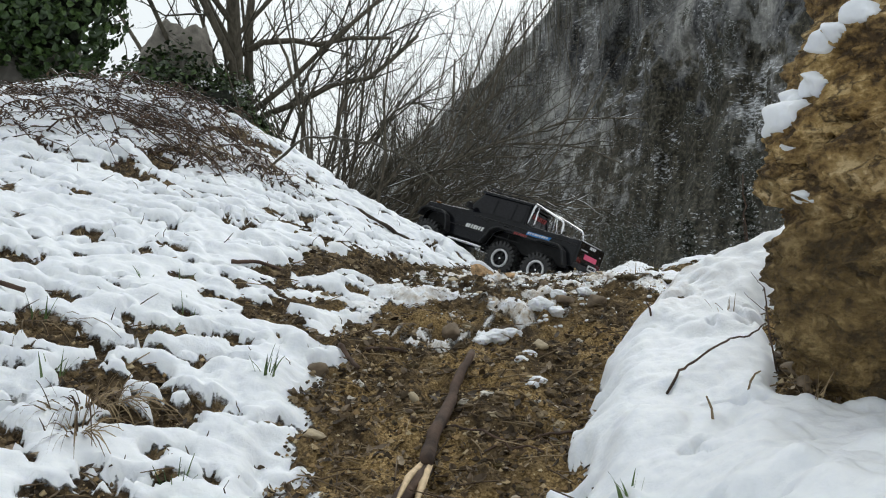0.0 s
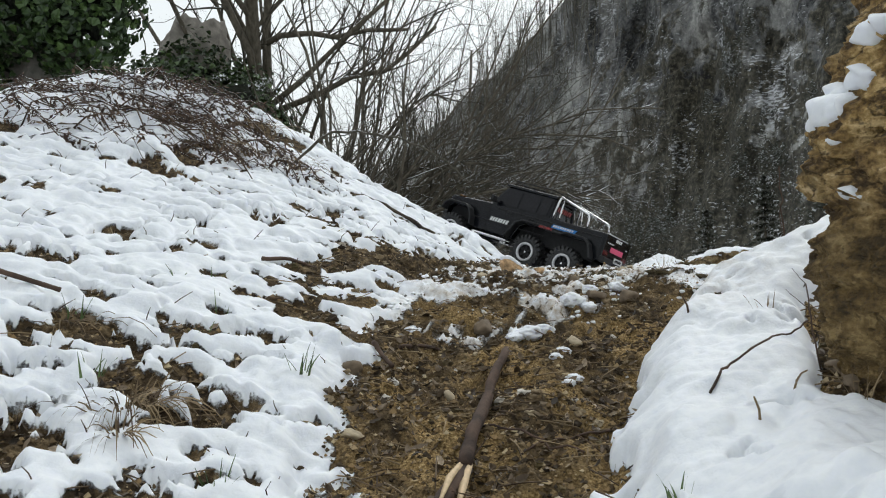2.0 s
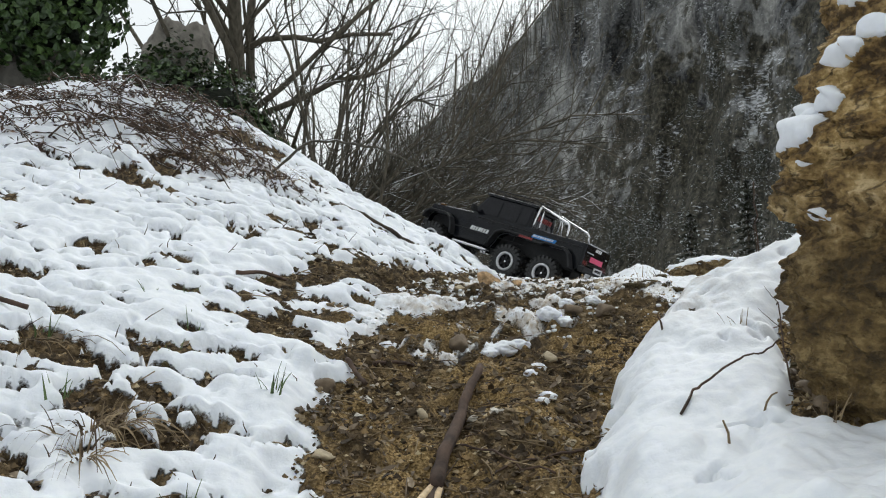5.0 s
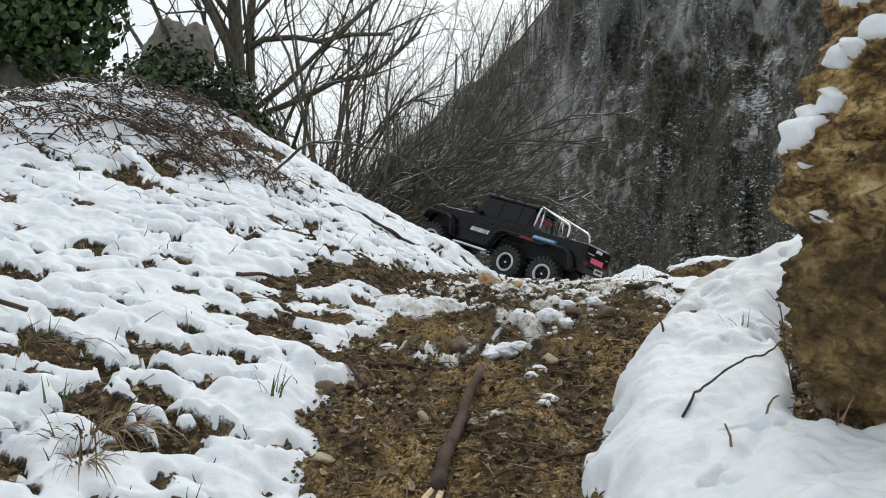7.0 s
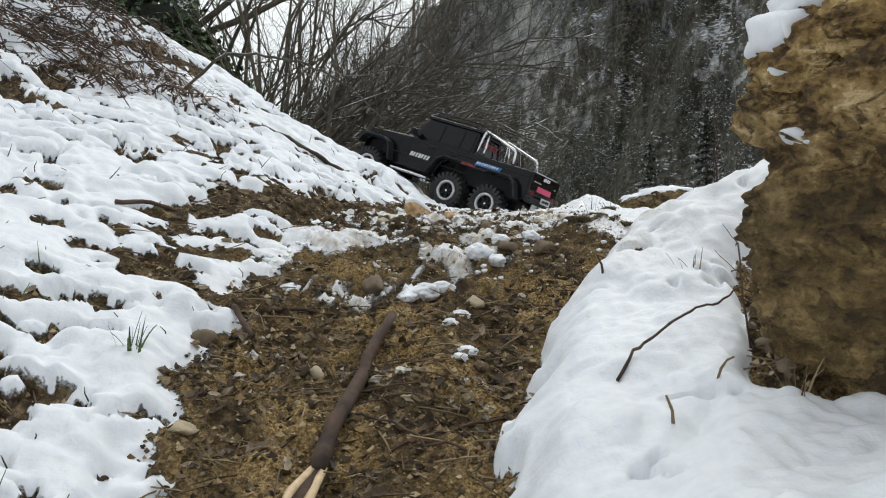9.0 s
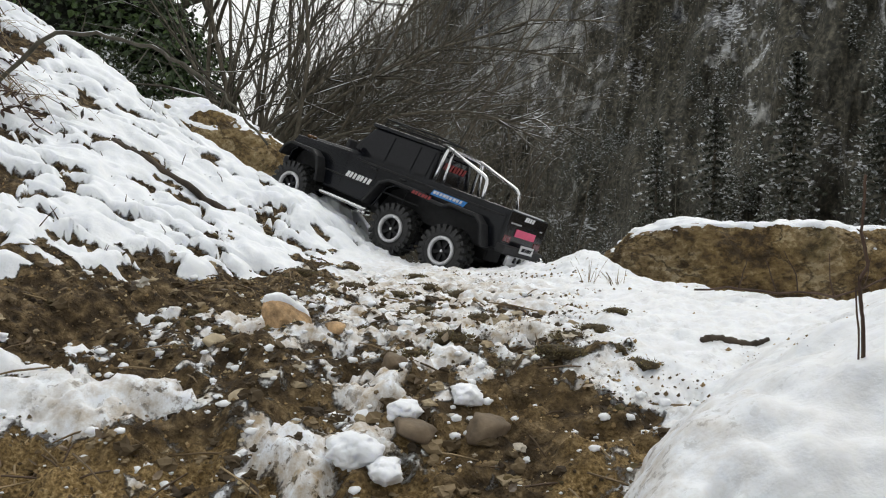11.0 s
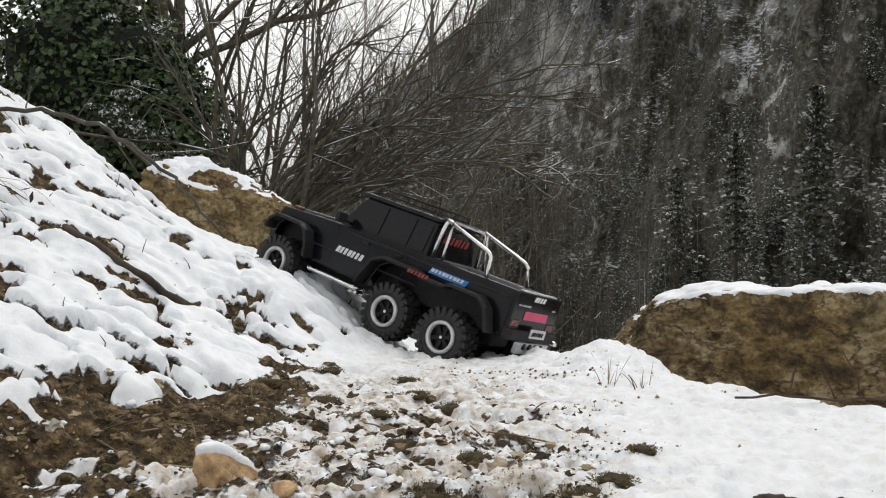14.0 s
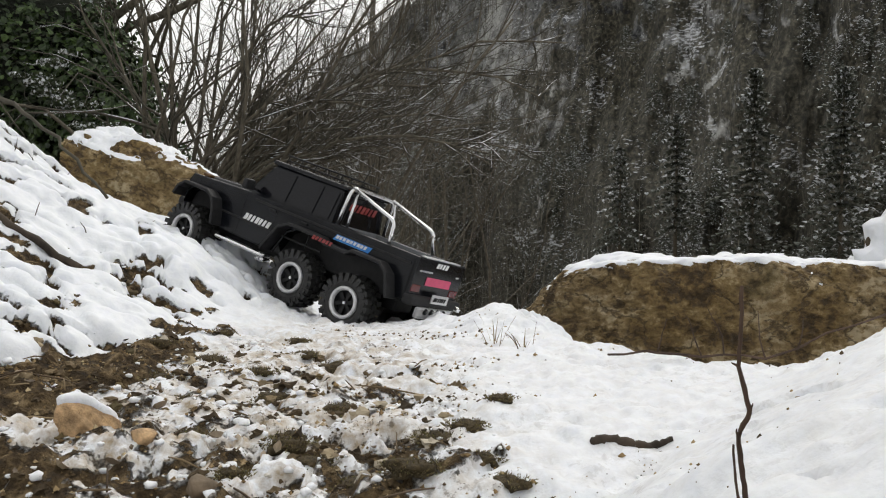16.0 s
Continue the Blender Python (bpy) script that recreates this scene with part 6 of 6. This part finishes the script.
def build_litter():
    rng = np.random.default_rng(51)
    x, y, z = scatter(rng, 60000, -0.95, 1.0, 0.55, 2.6, lambda d, x, y: (d < 0.002) & (rng.random(len(x)) < 0.8 - 0.74 * sstep(1.42, 1.62, y)) & (fbm(x * 6, y * 6, 3.3, 3, 77) + 0.6 * rng.normal(size=len(x)) > 0.0))
    g = Geo()
    for p in zip(x, y, z):
        s = 0.0036 * (0.6 + 1.9 * rng.random() ** 3)
        w = Vector((rng.normal(0, 0.7), rng.normal(0, 0.7), 1)).normalized()
        a = w.orthogonal().normalized()
        a.rotate(Matrix.Rotation(rng.uniform(0, 6.28), 3, w))
        b = w.cross(a)
        c = rng.uniform(-0.6, 1.1)
        o = Vector(p) + Vector((0, 0, 0.003 + 0.004 * rng.random()))
        g.add([o + a * (s * u) + b * (s * v) + w * (s * k * c) for u, v, k in ((-1.2, 0, 1), (-0.3, -0.6, 0.7), (0.6, -0.45, 0.8), (1.25, 0.1, 1.2), (0.5, 0.55, 0.9), (-0.4, 0.55, 0.6), (-0.3, 0, 0), (0.5, 0, 0.1))], [(0, 1, 6), (1, 2, 7, 6), (2, 3, 7), (3, 4, 7), (4, 5, 6, 7), (5, 0, 6)])
    tagged(new("leaf_litter", g.mesh("leaf_litter", DEAD_LEAF, False)), "trampled wet dead leaves on the soil", "leaf litter", kind="stuff")
    x, y, z = scatter(rng, 9000, -0.95, 1.0, 0.55, 2.4, lambda d, x, y: (d < 0.004) & (rng.random(len(x)) < 0.30 - 0.22 * sstep(1.5, 1.7, y)))
    g = Geo()
    for p in zip(x, y, z):
        o, a = Vector(p) + Vector((0, 0, 0.004)), rng.uniform(0, 6.28)
        d = Vector((math.cos(a), math.sin(a), rng.normal(0, 0.25))) * rng.uniform(0.01, 0.04)
        g.tube([o - d, o + d * 0.1 + Vector((0, 0, 0.002)), o + d], [0.0010, 0.0012, 0.0007], 3)
    tagged(new("twig_litter", g.mesh("twig_litter", DRY_GRASS)), "straw and broken twigs on the soil", "twig litter", kind="stuff")
    x, y, z = scatter(rng, 130000, -0.9, 1.0, 0.55, 2.6, lambda d, x, y: ((d < 0.004) & (rng.random(len(x)) < 0.5)) | ((y > 1.55) & (x > 0.3 * (y - 1.6)) & (rng.random(len(x)) < 0.55 * sstep(0.1, 0.7, fbm(x * 8, y * 11, 1.7, 3, 187)) * (1 - 0.97 * sstep(0.45, 0.65, x)) * (1 - sstep(2.35, 2.55, y)))))
    g = Geo()
    for p in zip(x, y, z):
        o, r = Vector(p) + Vector((0, 0, 0.0005)), (0.0021 if p[1] < 1.5 else 0.0012) * (0.5 + 2.2 * rng.random() ** 3)
        v = [o + Vector(q) * r * rng.uniform(0.6, 1.4) for q in ((1, 0, 0), (0, 1, 0.1), (-1, 0, 0), (0, -1, -0.1), (0.1, 0, 0.9), (0, 0, -0.8))]
        g.add(v, [(0, 1, 4), (1, 2, 4), (2, 3, 4), (3, 0, 4), (1, 0, 5), (2, 1, 5), (3, 2, 5), (0, 3, 5)])
    tagged(new("soil_crumbs", g.mesh("soil_crumbs", CRUMB, False)), "crumbs of clay and grit", "soil", kind="stuff")
    # clods of dark soil kicked up on the top
    ball = bmesh.new()
    bmesh.ops.create_icosphere(ball, subdivisions=2, radius=1)
    bv, bf = np.array([v.co[:] for v in ball.verts]), [tuple(v.index for v in f.verts) for f in ball.faces]
    ball.free()
    x, y, z = scatter(rng, 16000, -0.7, 0.95, 0.6, 2.5, lambda d, x, y: (d < 0.012) & (rng.random(len(x)) < 0.42 * sstep(1.3, 1.9, y) + 0.16) & (fbm(x * 5, y * 7, 2.2, 3, 177) > -0.1))
    g = Geo()
    for k, p in enumerate(zip(x, y, z)):
        r = 0.0028 * (0.4 + 2.2 * rng.random() ** 3)
        q = bv * (1 + 0.6 * fbm(bv[:, 0] * 3.1 + k, bv[:, 1] * 3.1, bv[:, 2] * 3.1, 2, 300))[:, None] * r * np.array([1.2, 1, 0.8])
        g.add([Vector(c) for c in q + np.array(p)], bf)
    tagged(new("soil_clods", g.mesh("soil_clods", EARTH, False)), "clods of dark soil and moss in the slush", "soil", kind="stuff")
    x, y, z = scatter(rng, 11000, -0.28, 0.6, 1.12, 2.3, lambda d, x, y: (d < 0.013) & (rng.random(len(x)) < 0.26 - 0.12 * sstep(1.65, 1.9, y)) & (x < 0.22 + 0.35 * (y - 1.2)) & (fbm(x * 7, y * 7, 5.2, 3, 179) > -0.15))
    g = Geo()
    for k, p in enumerate(zip(x, y, z)):
        r = 0.0030 * (0.6 + 2.0 * rng.random() ** 3)
        q = bv * (1 + 0.75 * fbm(bv[:, 0] * 1.9 + k, bv[:, 1] * 1.9, bv[:, 2] * 1.9, 3, 320, 0.6))[:, None] * r * np.array([1.25, 1, 0.85])
        g.add([Vector(c) for c in q + np.array(p)], bf)
    tagged(new("churned_clods", g.mesh("churned_clods", CLOD, False)), "frosted lumps of churned soil, chaff and gravel", "soil", kind="stuff")
    # bits of slush on the trodden top
    x, y, z = scatter(rng, 9000, -0.2, 1.0, 1.55, 2.6, lambda d, x, y: (d < 0.012) & (d > -0.02) & (rng.random(len(x)) < 0.35))
    g = Geo()
    for p in zip(x, y, z):
        r = 0.0026 * (0.4 + 1.8 * rng.random() ** 3)
        q = bv * (1 + 0.3 * fbm(bv[:, 0] * 2 + p[0] * 90, bv[:, 1] * 2, bv[:, 2] * 2, 2, 310))[:, None] * r * np.array([1.2, 1, 0.7])
        g.add([Vector(c) for c in q + np.array(p)], bf)
    tagged(new("slush", g.mesh("slush", SNOW)), "crumbs of wet slush", "slush", kind="stuff")
    # dead stalks that stick up through the snow
    x, y, z = scatter(rng, 2600, -1.3, 0.1, 0.8, 3.0, lambda d, x, y: (d > 0.0) & (x < -0.12) & (rng.random(len(x)) < 0.13))
    g = Geo()
    for p in zip(x, y, z):
        o = Vector(p) - Vector((0, 0, 0.01))
        d = Vector((rng.normal(0, 0.5), rng.normal(0, 0.5), 1)) * rng.uniform(0.010, 0.035)
        g.tube([o, o + d * 0.6, o + d + Vector((rng.normal(0, 0.006), rng.normal(0, 0.006), -0.002))], [0.0011, 0.0009, 0.0005], 3)
    tagged(new("dead_stalks", g.mesh("dead_stalks", STICK)), "thin dead stalks standing through the snow", "stalks", kind="stuff")


CLOD = leaf_material("churned_soil", [(0, (0.035, 0.024, 0.013)), (0.45, (0.10, 0.070, 0.036)), (0.75, (0.24, 0.18, 0.105)), (0.92, (0.40, 0.33, 0.22)), (1, (0.66, 0.64, 0.60))], 0, 0.95)
CRUMB = leaf_material("clay_crumb", [(0, (0.04, 0.027, 0.014)), (0.5, (0.13, 0.086, 0.040)), (0.8, (0.30, 0.20, 0.09)), (1, (0.52, 0.42, 0.26))], 0, 0.9)
build_litter()
